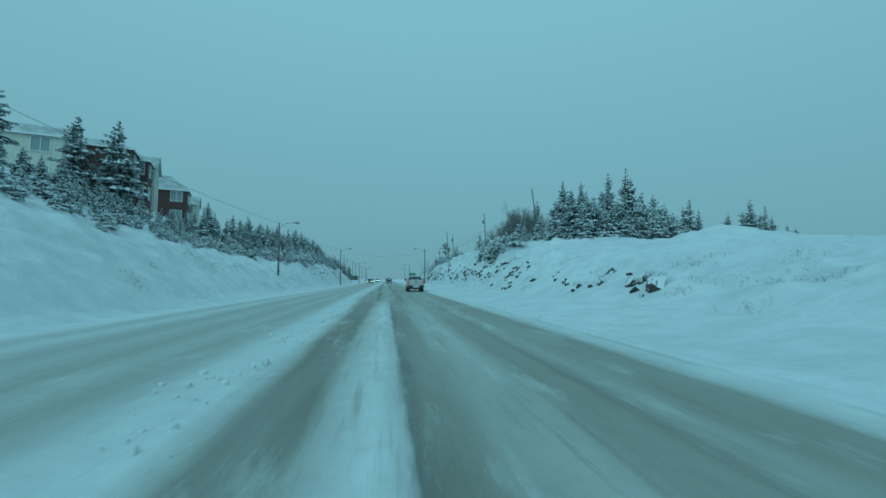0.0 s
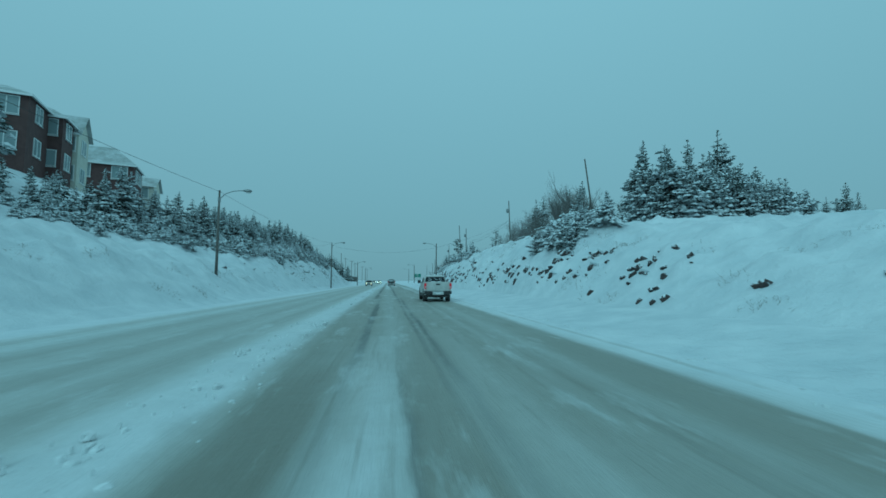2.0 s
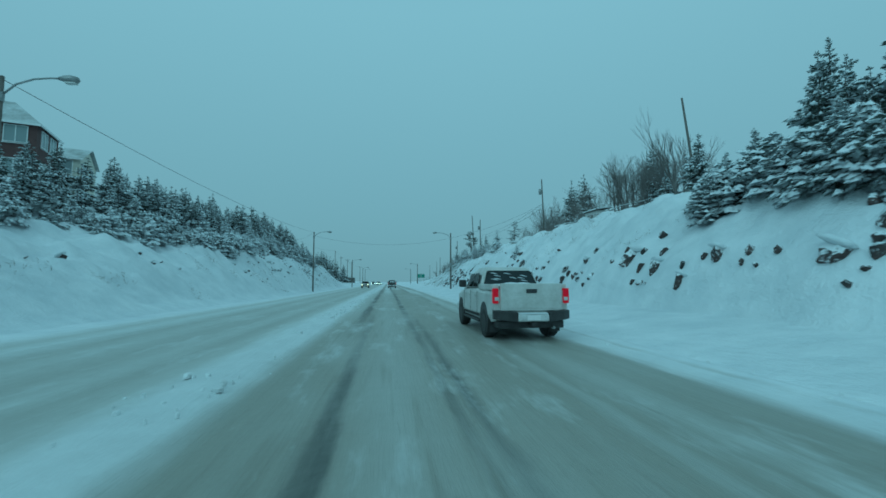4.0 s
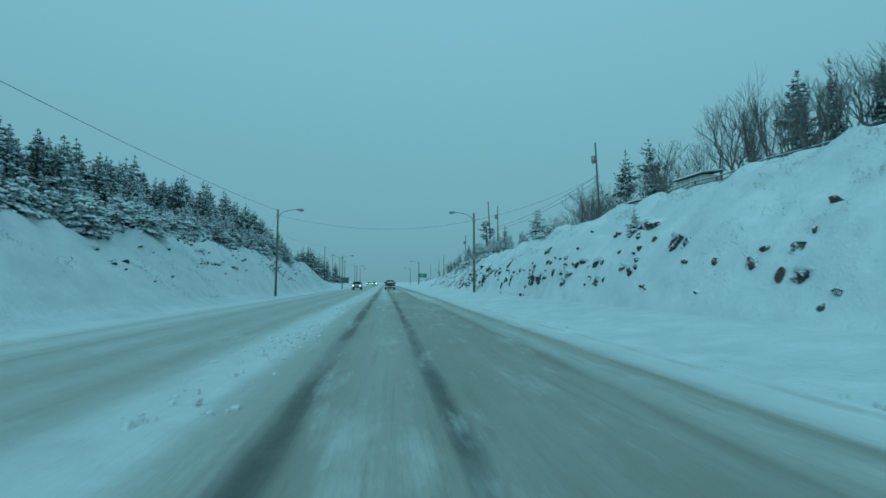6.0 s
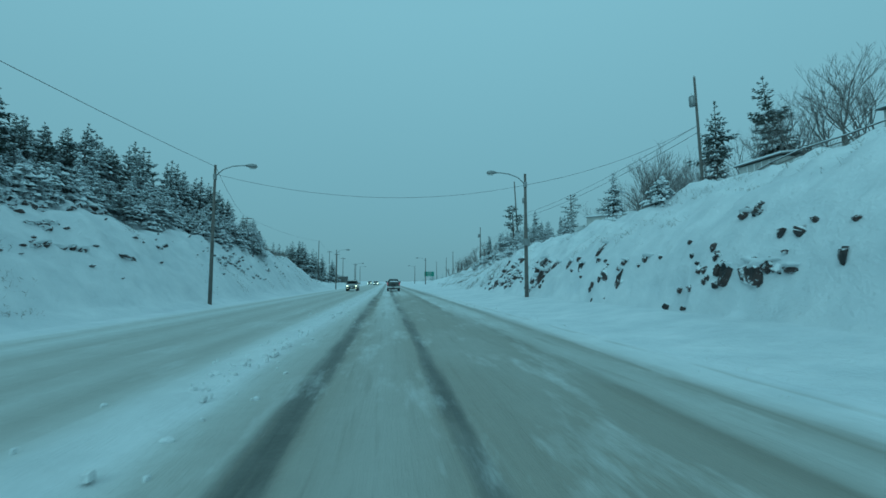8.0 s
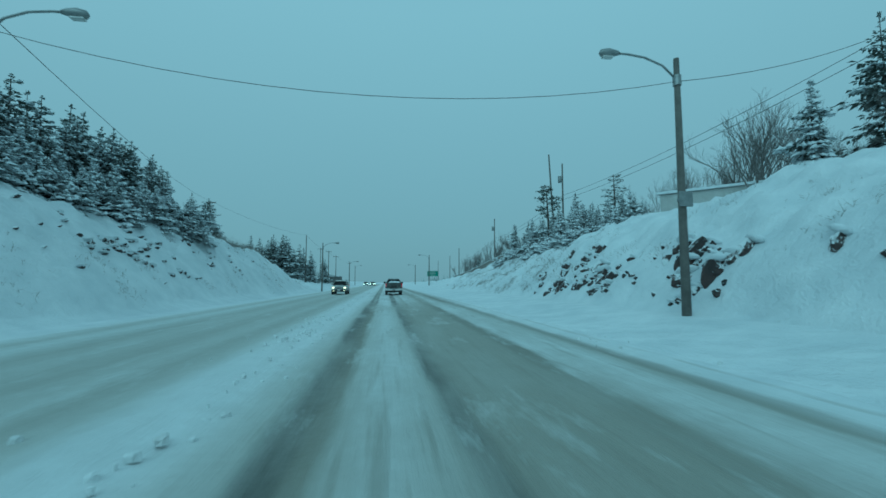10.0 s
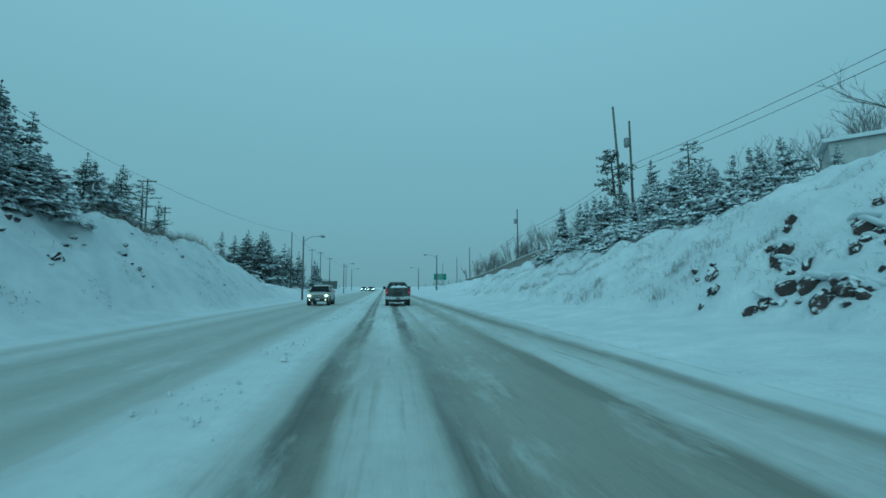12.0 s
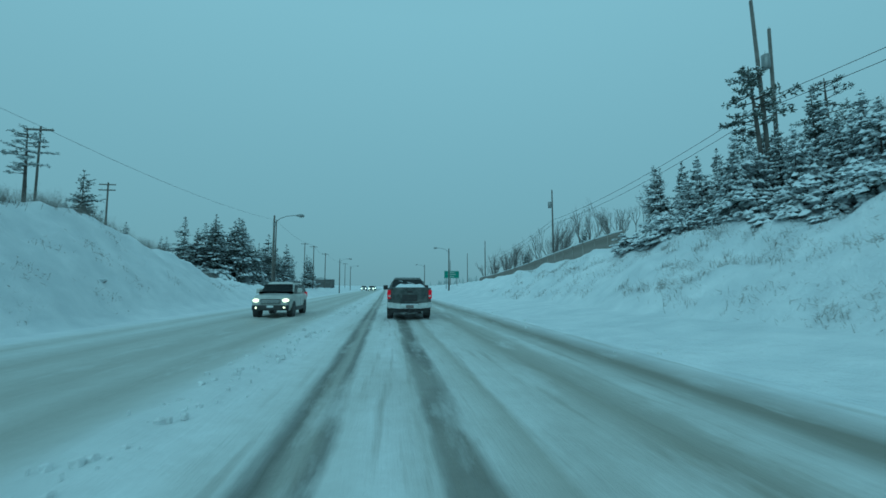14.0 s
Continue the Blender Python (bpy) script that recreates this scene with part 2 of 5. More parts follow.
def rock_face(name, dark, warm, lodged):
    """Broken rock; lodged is the share of its faces to which snow clings."""
    m, n, l, p = material(name, 0.8)
    c = place(n)
    big, fine = noise_node(n, l, 1.6, 7, c, 0.65), noise_node(n, l, 12, 5, c)
    col = mix(n, l, remap(n, l, big, 0.35, 0.65), dark, warm)
    snow = facing_up(n, l, 0.42, 0.58, noise_node(n, l, 4, 6, c))
    stuck = remap(n, l, noise_node(n, l, 1.9, 6, c, 0.62), 0.72 - 0.4 * lodged, 0.78 - 0.4 * lodged)
    l.new(mix(n, l, maths(n, l, "MAXIMUM", snow, stuck), col, SNOW_A), p.inputs["Base Color"])
    bump(n, l, p, maths(n, l, "ADD", big, maths(n, l, "MULTIPLY", fine, 0.3)), 0.9, 0.12)
    return m


def needles(name, frost):
    m, n, l, p = material(name, 0.75)
    c = place(n)
    tint = n.new("ShaderNodeObjectInfo").outputs["Random"]
    col = mix(n, l, tint, (0.048, 0.066, 0.055), (0.082, 0.102, 0.085))
    col = mix(n, l, remap(n, l, noise_node(n, l, 5, 4, c), 0.35, 0.7), col, (0.095, 0.105, 0.09))
    snow = facing_up(n, l, frost, frost + 0.3, noise_node(n, l, 2.2, 5, c))
    l.new(mix(n, l, snow, col, (0.62, 0.66, 0.68)), p.inputs["Base Color"])
    return m


M_SNOW, M_ROAD = snow_ground(), road_slush()
M_ROCK = rock_face("dark_rock", (0.022, 0.024, 0.026), (0.082, 0.060, 0.054), 0.40)
M_LEDGE = rock_face("reddish_ledge_rock", (0.028, 0.026, 0.026), (0.072, 0.050, 0.046), 0.16)
M_NEEDLE = needles("spruce_needles", 0.50)
M_RIMED = needles("rimed_spruce_needles", 0.22)
# needles of the far woods: distance haze put into the colour as a pale tone
M_HAZED = plain("haze_paled_far_needles", (0.34, 0.37, 0.37), (0.52, 0.55, 0.55), 0.4, 0.8)
M_PAD = plain("loaded_snow", SNOW_A, SNOW_B, 3.0, 0.7, 0.0, 0.05)
M_BARK = plain("bark", (0.05, 0.045, 0.04), (0.12, 0.11, 0.10), 4.0, 0.9, 0.0, 0.02)
M_TWIG = plain("bare_twigs", (0.10, 0.095, 0.09), (0.22, 0.21, 0.20), 3.0, 0.9)
M_STALK = plain("dry_stalks", (0.13, 0.125, 0.11), (0.34, 0.325, 0.30), 2.0, 0.9)
M_POLE = plain("weathered_pole_wood", (0.10, 0.095, 0.085), (0.18, 0.17, 0.155), 2.0, 0.85, 0.0, 0.01)
M_STEEL = plain("galvanised_steel", (0.22, 0.23, 0.23), (0.33, 0.34, 0.34), 5.0, 0.5, 0.6)
M_WIRE = plain("black_cable", (0.02, 0.02, 0.02), (0.04, 0.04, 0.04), 5.0, 0.6)
M_BRICK = plain("red_brick", (0.072, 0.044, 0.043), (0.110, 0.068, 0.064), 1.5, 0.85, 0.0, 0.01)
M_SIDING = plain("cream_siding", (0.55, 0.54, 0.46), (0.66, 0.65, 0.57), 1.0, 0.7)
M_GREY = plain("grey_siding", (0.42, 0.42, 0.40), (0.55, 0.55, 0.53), 1.2, 0.6)
M_TRIM = plain("white_trim", (0.72, 0.73, 0.73), (0.82, 0.83, 0.83), 2.0, 0.5)
M_ROOF = plain("snowy_roof", (0.30, 0.31, 0.30), (0.60, 0.62, 0.63), 0.7, 0.8, 0.0, 0.03)
M_BOARD = plain("snow_dusted_fence_board", (0.15, 0.135, 0.115), (0.36, 0.345, 0.32), 1.3, 0.85, 0.0, 0.01)
M_HUT = plain("dark_grey_boards", (0.07, 0.072, 0.07), (0.14, 0.14, 0.135), 1.5, 0.8, 0.0, 0.01)
M_GREEN = plain("green_sign_sheet", (0.04, 0.17, 0.115), (0.12, 0.27, 0.20), 3.0, 0.45)
M_DARKCAR = plain("road_grimed_charcoal_paint", (0.035, 0.042, 0.042), (0.15, 0.158, 0.152), 3.0, 0.35, 0.3)
M_WHITECAR = plain("road_grimed_white_paint", (0.44, 0.44, 0.41), (0.63, 0.63, 0.61), 1.6, 0.35)
M_SILVER = plain("road_grimed_silver_paint", (0.40, 0.40, 0.37), (0.60, 0.60, 0.57), 1.6, 0.35, 0.2)
M_CHROME = plain("salted_chrome", (0.46, 0.47, 0.46), (0.72, 0.73, 0.72), 4.0, 0.35, 0.4)
M_RUBBER = plain("wet_rubber", (0.015, 0.015, 0.015), (0.04, 0.04, 0.04), 6.0, 0.7)
M_NUMBER = plain("grimed_plate", (0.10, 0.09, 0.09), (0.22, 0.20, 0.19), 9.0, 0.6)
M_PLASTIC = plain("black_plastic", (0.02, 0.02, 0.021), (0.05, 0.05, 0.05), 6.0, 0.55)


def glass(name, tone):
    m, n, l, p = material(name, 0.08)
    p.inputs["Base Color"].default_value = (*tone, 1)
    p.inputs["IOR"].default_value = 1.45
    return m


def lit(name, colour, strength):
    m, n, l, p = material(name, 0.3)
    p.inputs["Base Color"].default_value = (*[0.12 * v for v in colour], 1)
    p.inputs["Specular IOR Level"].default_value = 0.15
    p.inputs["Emission Color"].default_value = (*colour, 1)
    p.inputs["Emission Strength"].default_value = strength
    return m


M_GLASS = glass("dark_car_glass", (0.015, 0.02, 0.022))
# pale base colour stands in for reflected sky and for blinds behind the panes
M_PANE = glass("window_glass", (0.30, 0.34, 0.35))
M_TAIL = lit("red_tail_lamp", (1.0, 0.0, 0.04), 0.24)
M_HEAD = lit("far_headlamp", (1.0, 0.86, 0.62), 8.0)
M_HEAD_NEAR = lit("warm_headlamp", (1.0, 0.74, 0.42), 2.6)
M_LENS = plain("lamp_lens", (0.45, 0.46, 0.45), (0.6, 0.6, 0.58), 9.0, 0.2)


# ---- builders ----
def mesh_of(name, verts, faces, mat, smooth=False):
    me = bpy.data.meshes.new(name)
    me.from_pydata([tuple(v) for v in verts], [], faces)
    me.materials.append(mat)
    if smooth:
        me.polygons.foreach_set("use_smooth", [True] * len(me.polygons))
    me.update()
    return me


def part(name, bm, mat, parent, label="", smooth=False):
    """Links a bmesh or a mesh as one object under a thing or a part."""
    if isinstance(bm, bmesh.types.BMesh):
        me = bpy.data.meshes.new(name)
        bmesh.ops.recalc_face_normals(bm, faces=bm.faces)
        bm.to_mesh(me)
        bm.free()
        me.materials.append(mat)
        if smooth:
            me.polygons.foreach_set("use_smooth", [True] * len(me.polygons))
    else:
        me = bm
    ob = new(name, me)
    ob.parent = parent
    return tagged(ob, label)


def thing(name, at, label, category, group="", kind=""):
    ob = new(name)
    ob.matrix_basis = at if isinstance(at, Matrix) else Matrix.Translation(at)
    return tagged(ob, label, category, group, kind)


def box(x0, x1, y0, y1, z0, z1, bevel=0.0, bm=None):
    own = bm is None
    bm = bm or bmesh.new()
    v = [bm.verts.new((x, y, z)) for x in (x0, x1) for y in (y0, y1) for z in (z0, z1)]
    fs = [bm.faces.new([v[i] for i in q]) for q in ((0, 1, 3, 2), (4, 6, 7, 5), (0, 4, 5, 1), (2, 3, 7, 6), (0, 2, 6, 4), (1, 5, 7, 3))]
    if bevel and own:
        bmesh.ops.bevel(bm, geom=list(bm.edges), offset=bevel, segments=2, affect="EDGES", profile=0.6)
    return bm


def tube(points, radii, sides=8, bm=None, close=True):
    """A tube through the points, with a radius at each."""
    bm = bm or bmesh.new()
    rings = []
    for i, p in enumerate(points):
        p = Vector(p)
        a, b = Vector(points[max(i - 1, 0)]), Vector(points[min(i + 1, len(points) - 1)])
        q = (b - a).to_track_quat("Z", "Y")
        rings.append([bm.verts.new(p + q @ Vector((radii[i] * math.cos(k * math.tau / sides), radii[i] * math.sin(k * math.tau / sides), 0))) for k in range(sides)])
    for r, s in zip(rings, rings[1:]):
        for k in range(sides):
            bm.faces.new((r[k], r[(k + 1) % sides], s[(k + 1) % sides], s[k]))
    if close:
        bm.faces.new(rings[0][::-1])
        bm.faces.new(rings[-1])
    return bm


def loft(sections, bm=None):
    """Skin over cross-sections given as lists of points with equal counts."""
    bm = bm or bmesh.new()
    rings = [[bm.verts.new(p) for p in s] for s in sections]
    for a, b in zip(rings, rings[1:]):
        for k in range(len(a)):
            bm.faces.new((a[k], a[(k + 1) % len(a)], b[(k + 1) % len(b)], b[k]))
    bm.faces.new(rings[0][::-1])
    bm.faces.new(rings[-1])
    return bm


def height(x, y):
    return float(land(x, y))


def lines(*spans):
    """Grid lines: (start, end, step) spans in a row."""
    out = []
    for a, b, s in spans:
        out += list(np.arange(a, b - 1e-6, s))
    return np.array(out + [spans[-1][1]])


def sheet(name, xs, ys, zs, mat):
    nx, ny = len(xs), len(ys)
    gx, gy = np.meshgrid(xs, ys)
    verts = np.stack([gx.ravel(), gy.ravel(), zs.ravel()], 1)
    i = (np.arange(ny - 1)[:, None] * nx + np.arange(nx - 1)[None]).ravel()
    faces = np.stack([i, i + 1, i + 1 + nx, i + nx], 1)
    me = mesh_of(name, verts.tolist(), faces.tolist(), mat, True)
    return new(name, me)


gx = lines((-1500, -300, 150), (-300, -60, 20), (-60, -30, 1.0), (-30, -10, 0.35), (-10, 5, 1.5), (5, 19, 0.3), (19, 45, 0.8), (45, 105, 6), (105, 300, 40), (300, 1500, 150))
gy = lines((-400, -60, 40), (-60, -10, 2), (-10, 215, 0.4), (215, 330, 2.5), (330, 500, 15), (500, 2500, 200))
GX, GY = np.meshgrid(gx, gy)
ground = sheet("ground", gx, gy, land(np.clip(GX, -90, 90), np.clip(GY, -60, 400)), M_SNOW)
tagged(ground, "deep fresh snow over the verges and cut banks", "ground", kind="structure")

# road: packed slush with shallow wheel ruts and a low snow ridge between the two directions
rx = lines((-11.4, 6.2, 0.16))
ry = lines((-60, -10, 2), (-10, 190, 0.35), (190, 420, 3))
RX, RYY = np.meshgrid(rx, ry)
bend = 0.12 * np.sin(RYY * 0.07) + 0.06 * np.sin(RYY * 0.31)
rut = sum(-0.035 * np.exp(-((RX - c - bend) / 0.24) ** 2) for c in (-8.9, -7.2, -5.3, -3.7, -0.86, 1.0, 3.05, 4.7))
ridge = 0.09 * np.exp(-((RX + 2.5 - bend) / 0.5) ** 2) * (1 + 0.5 * np.sin(RYY * 2.3) * np.sin(RX * 5 + RYY * 0.7)) + 0.05 * np.exp(-((RX - 5.6) / 0.3) ** 2)
grain = 0.010 * np.sin(RX * 7 + RYY * 1.3) * np.sin(RYY * 2.9 - RX * 3) + 0.008 * np.sin(RX * 13 - RYY * 0.8)
edge = -0.10 * ease(5.7, 6.2, RX) - 0.10 * ease(-10.8, -11.4, RX)
road = sheet("road", rx, ry, 0.02 + rut + ridge + grain + edge, M_ROAD)
tagged(road, "four-lane road under packed slush with wheel ruts", "road", kind="structure")


# ---- trees ----
def spruce_meshes(h, r, seed, load, bare=0.06, heap=1.0, fine=1.0, needle=None):
    """Trunk, needle crown and snow pads of one spruce."""
    rnd = random.Random(seed)
    lean = (rnd.uniform(-0.02, 0.02) * h, rnd.uniform(-0.02, 0.02) * h)
    axis = lambda z: Vector((lean[0] * (z / h) ** 2, lean[1] * (z / h) ** 2, z))
    bm = tube([axis(-0.4), axis(0.3 * h), axis(0.7 * h), axis(h * 0.99)], [0.017 * h, 0.013 * h, 0.007 * h, 0.002 * h], 6)
    trunk = bpy.data.meshes.new("trunk")
    bm.to_mesh(trunk)
    bm.free()
    trunk.materials.append(M_BARK)
    V, F, SV, SF = [], [], [], []

    def frond(p, d, side, length, width):
        i = len(V)
        up = Vector((rnd.uniform(-0.25, 0.25), rnd.uniform(-0.25, 0.25), rnd.uniform(-0.25, 0.15)))
        V.extend([p, p + d * length * 0.55 + side * width + up * 0.12, p + d * length + Vector((0, 0, -0.18 * length)), p + d * length * 0.55 - side * width + up * 0.12])
        F.append((i, i + 1, i + 2, i + 3))

    def pad(p, d, side, a, b, c):
        """Small rounded lump of snow."""
        i, k, turn = len(SV), 5, rnd.random()
        top = 0.17 + 0.010 * h
        a, b, c = min(a, top), min(b, top), min(c, 0.9 * top)
        for j in range(k):
            q = (j + turn) * math.tau / k
            SV.append(p + d * a * math.cos(q) * rnd.uniform(0.7, 1.2) + side * b * math.sin(q) * rnd.uniform(0.7, 1.2) + Vector((0, 0, rnd.uniform(-0.7, -0.2) * c)))
        SV.append(p + d * a * rnd.uniform(-0.3, 0.3) + Vector((0, 0, 0.55 * c)))
        SF.extend([(i + j, i + (j + 1) % k, i + k) for j in range(k)])

    n = max(9, int(h * fine / 0.30))
    heavy, twist = rnd.random() * math.tau, rnd.uniform(2, 6)
    for w in range(n):
        f = bare + (1 - bare) * (w + rnd.random() * 0.7) / n
        z = f * h
        reach = r * (1 - f) ** 0.78 * rnd.uniform(0.45, 1.2) + 0.18 * (1 - f) + 0.04
        count = 4 if f > 0.85 else rnd.choice((6, 7, 8))
        turn = rnd.random() * math.tau
        for k in range(count):
            a = turn + k * math.tau / count + rnd.uniform(-0.35, 0.35)
            L = reach * rnd.uniform(0.55, 1.2) * (1 + 0.28 * math.cos(a - heavy + twist * f)) * (0.5 if rnd.random() < 0.08 else 1)
            droop = -0.28 + 0.75 * f + rnd.uniform(-0.15, 0.15)
            d = Vector((math.cos(a), math.sin(a), droop)).normalized()
            side = Vector((-math.sin(a), math.cos(a), 0))
            p0 = axis(min(z + rnd.uniform(-0.5, 0.5) * h / n, 0.985 * h))
            steps = max(2, int(L * fine / 0.28))
            for s in range(steps):
                u = (s + 0.6) / steps
                q = p0 + d * L * u + Vector((0, 0, -0.10 * L * u * u))
                tw = (0.36 * L * (1.15 - u) + min(0.17, 0.3 * L + 0.04)) / fine ** 0.5
                for sgn in (-1, 1):
                    td = (d * 0.75 + side * sgn * rnd.uniform(0.6, 1.0) + Vector((0, 0, rnd.uniform(-0.25, 0.12)))).normalized()
                    frond(q, td, d.cross(td).normalized().cross(td), tw, tw * 0.30)
                if rnd.random() < 0.5:
                    frond(q, (d * 0.4 + Vector((0, 0, -1)) * rnd.uniform(0.2, 0.6)).normalized(), side, tw * 0.8, tw * 0.27)
            frond(p0 + d * L * 0.8, d, side, 0.32 * L + 0.1, 0.07 * L + 0.03)
            if rnd.random() < load:
                for s in range(2 if L < 0.45 else 4 if L < 0.9 else 6 if fine < 1 else 9):
                    u = 1.02 - 0.75 * rnd.random() ** 1.6
                    pad(p0 + d * L * u + side * rnd.gauss(0, 0.16 * L) + Vector((0, 0, 0.03 - 0.08 * L * u * u)), Vector((d.x, d.y, d.z - 0.25)), side, heap * (0.085 + 0.06 * L) * rnd.uniform(0.6, 1.5), heap * (0.08 + 0.055 * L) * rnd.uniform(0.6, 1.5), heap * (0.085 + 0.045 * L) * rnd.uniform(0.6, 1.4))
    for k in range(5):
        a = rnd.random() * math.tau
        frond(axis(h * 0.97), Vector((math.cos(a) * 0.35, math.sin(a) * 0.35, 1)).normalized(), Vector((-math.sin(a), math.cos(a), 0)), 0.045 * h + 0.04, 0.004 * h + 0.006)
    return trunk, mesh_of("crown", V, F, needle or M_NEEDLE), mesh_of("snow_load", SV, SF, M_PAD, True)


def pine_meshes(h, seed):
    """Leaning bare trunk with a few tiers of tufted limbs near the top."""
    rnd = random.Random(seed)
    lean = rnd.uniform(-0.05, 0.05) * h
    axis = lambda z: Vector((lean * max(z / h, 0) ** 1.5, 0.3 * lean * (z / h), z))
    bm = tube([axis(-0.4), axis(0.3 * h), axis(0.7 * h), axis(h * 0.99)], [0.022 * h, 0.018 * h, 0.011 * h, 0.003 * h], 8)
    V, F, SV, SF = [], [], [], []
    for w in range(13):
        f = 0.50 + 0.48 * (w + 0.6 * rnd.random()) / 13
        for k in range(rnd.choice((2, 2, 3, 4))):
            a = rnd.random() * math.tau
            L = (0.19 * h * math.sin(math.pi * min(0.95, 0.25 + (f - 0.5) * 1.35)) + 0.2) * rnd.uniform(0.45, 1.1)
            d = Vector((math.cos(a), math.sin(a), rnd.uniform(-0.15, 0.3))).normalized()
            side = Vector((-math.sin(a), math.cos(a), 0))
            p = axis(f * h)
            tube([p, p + d * L * 0.6, p + d * L + Vector((0, 0, 0.05))], [0.03, 0.02, 0.008], 4, bm, False)
            for t in range(max(3, int(L / 0.12))):
                u = rnd.uniform(0.4, 1.05)
                q = p + d * L * u + side * rnd.gauss(0, 0.14 * L) + Vector((0, 0, rnd.uniform(-0.05, 0.08)))
                for j in range(6):
                    v = Vector((rnd.gauss(0, 1), rnd.gauss(0, 1), rnd.gauss(0.2, 0.6))).normalized()
                    e = v.orthogonal().normalized() * 0.035
                    ln = rnd.uniform(0.14, 0.28)
                    i = len(V)
                    V.extend([q, q + v * ln * 0.5 + e, q + v * ln, q + v * ln * 0.5 - e])
                    F.append((i, i + 1, i + 2, i + 3))
                if rnd.random() < 0.35:
                    i = len(SV)
                    SV.extend([q + Vector((0.11 * math.cos(j * math.tau / 6), 0.11 * math.sin(j * math.tau / 6), 0.03)) for j in range(6)] + [q + Vector((0, 0, 0.13))])
                    SF.extend([(i + j, i + (j + 1) % 6, i + 6) for j in range(6)])
    trunk = bpy.data.meshes.new("trunk")
    bm.to_mesh(trunk)
    bm.free()
    trunk.materials.append(M_BARK)
    return trunk, mesh_of("crown", V, F, M_NEEDLE), mesh_of("snow_load", SV, SF, M_PAD, True)


SPRUCE = {"tall": [spruce_meshes(8.0, 2.0, 11 + k, 0.85, 0.06, 1.15) for k in range(4)],
          "dark": [spruce_meshes(8.0, 2.4, 31 + k, 0.45, 0.06, 1.0) for k in range(3)],
          "young": [spruce_meshes(4.2, 1.15, 51 + k, 1.0, 0.05, 1.3, 1.35, M_RIMED) for k in range(4)],
          "pine": [pine_meshes(8.0, 71 + k) for k in range(2)],
          "scrub": [spruce_meshes(1.9, 1.2, 91 + k, 1.0, 0.05, 1.7, 1.7, M_RIMED) for k in range(3)]}
# coarser trees for the woods behind
BEHIND = {"tall": [spruce_meshes(8.0, 2.0, 111 + k, 0.85, 0.06, 1.4, 0.6) for k in range(3)],
          "dark": [spruce_meshes(8.0, 2.4, 131 + k, 0.5, 0.06, 1.2, 0.6) for k in range(3)],
          "young": [spruce_meshes(4.2, 1.4, 151 + k, 1.0, 0.05, 1.4, 0.6, M_RIMED) for k in range(3)],
          "scrub": [spruce_meshes(1.9, 1.2, 191 + k, 1.0, 0.05, 1.5, 0.6, M_RIMED) for k in range(3)]}
BASE = {"tall": 8.0, "dark": 8.0, "young": 4.2, "pine": 8.0, "scrub": 1.9}
TREE_LABEL = {"tall": "tall dark green spruce with snow on its boughs", "dark": "dark spruce lightly dusted with snow",
              "young": "young spruce heavily loaded with fresh snow", "pine": "thin pine with a bare trunk and high crown", "scrub": "low snow-laden spruce scrub on the bank"}
rt = random.Random(5)


REST = []


def spruce(x, y, h, sort, group, apart=True, slim=1.0, near=False):
    """One tree; with apart=False it goes into the joined woods behind. slim narrows its crown; near keeps it fine."""
    if sort == "scrub" and h > 1.9:
        sort, slim = "young", 1.4 * slim
    kinds = SPRUCE[sort] if apart or near else BEHIND[sort]
    trunk, crown, load = kinds[rt.randrange(len(kinds))]
    s = h / BASE[sort]
    w = s * slim * rt.uniform(0.9, 1.15)
    m = Matrix.LocRotScale((x, y, height(x, y) - 0.1), Euler((rt.uniform(-0.03, 0.03), rt.uniform(-0.03, 0.03), rt.random() * 6.28)), (w, w, s))
    if not apart:
        REST.append((m, trunk, crown, load))
        return
    ob = thing("pine_tree" if sort == "pine" else "spruce_tree", m, TREE_LABEL[sort], "tree", group)
    part("trunk", trunk, None, ob)
    part("crown", crown, None, ob)
    tagged(part("snow_load", load, None, ob, "white snow lying on the boughs"), kind="stuff")


# woods above the north-west cut, thick with snow at the front and darker behind
for row, (off, sort, lo, hi, step) in enumerate(((0.0, "scrub", 1.0, 2.3, 1.45), (1.8, "young", 1.5, 2.7, 1.7), (3.8, "young", 2.2, 3.9, 2.0), (0.9, "scrub", 1.2, 2.4, 1.3), (6.0, "tall", 4.2, 6.4, 1.6), (9.0, "dark", 5.0, 7.2, 1.9), (13.5, "tall", 4.4, 6.4, 2.2), (2.8, "scrub", 1.4, 2.6, 1.5), (4.6, "dark", 3.4, 5.4, 2.6))):
    y = 24.0 + 0.5 * row if off < 12 else 96.0
    if row == 8:
        y = 92.0
    while y < (133.0 if off < 2.5 else 136.0 if off < 5 else 139.5):
        fade = float(np.interp(y - 0.3 * off, (52, 66, 76, 96, 110, 128), (0.48, 0.70, 0.78, 0.80, 1.03, 1.12 if off < 5 else 1.22)))
        if off < 4.5:
            fade *= 1 + 0.24 * float(ease(102, 114, y))
        edge_x = -17.2 - 0.9 * math.sin(y * 0.13) - 2.2 * (1 - float(ease(66, 92, y)))
        if not (row == 0 and rt.random() < 0.25):
            spruce(edge_x - off + rt.uniform(-0.8, 0.8), y, rt.uniform(lo, hi) * fade, sort, "woods above the cut", row < 2 and y < 122, 1.0, off < 5 and y > 90)
        y += step * rt.uniform(0.7, 1.35)
for k in range(16):
    spruce(-22.5 - rt.uniform(0, 9), rt.uniform(184, 226), rt.uniform(5.0, 9.0), "dark", "", False)
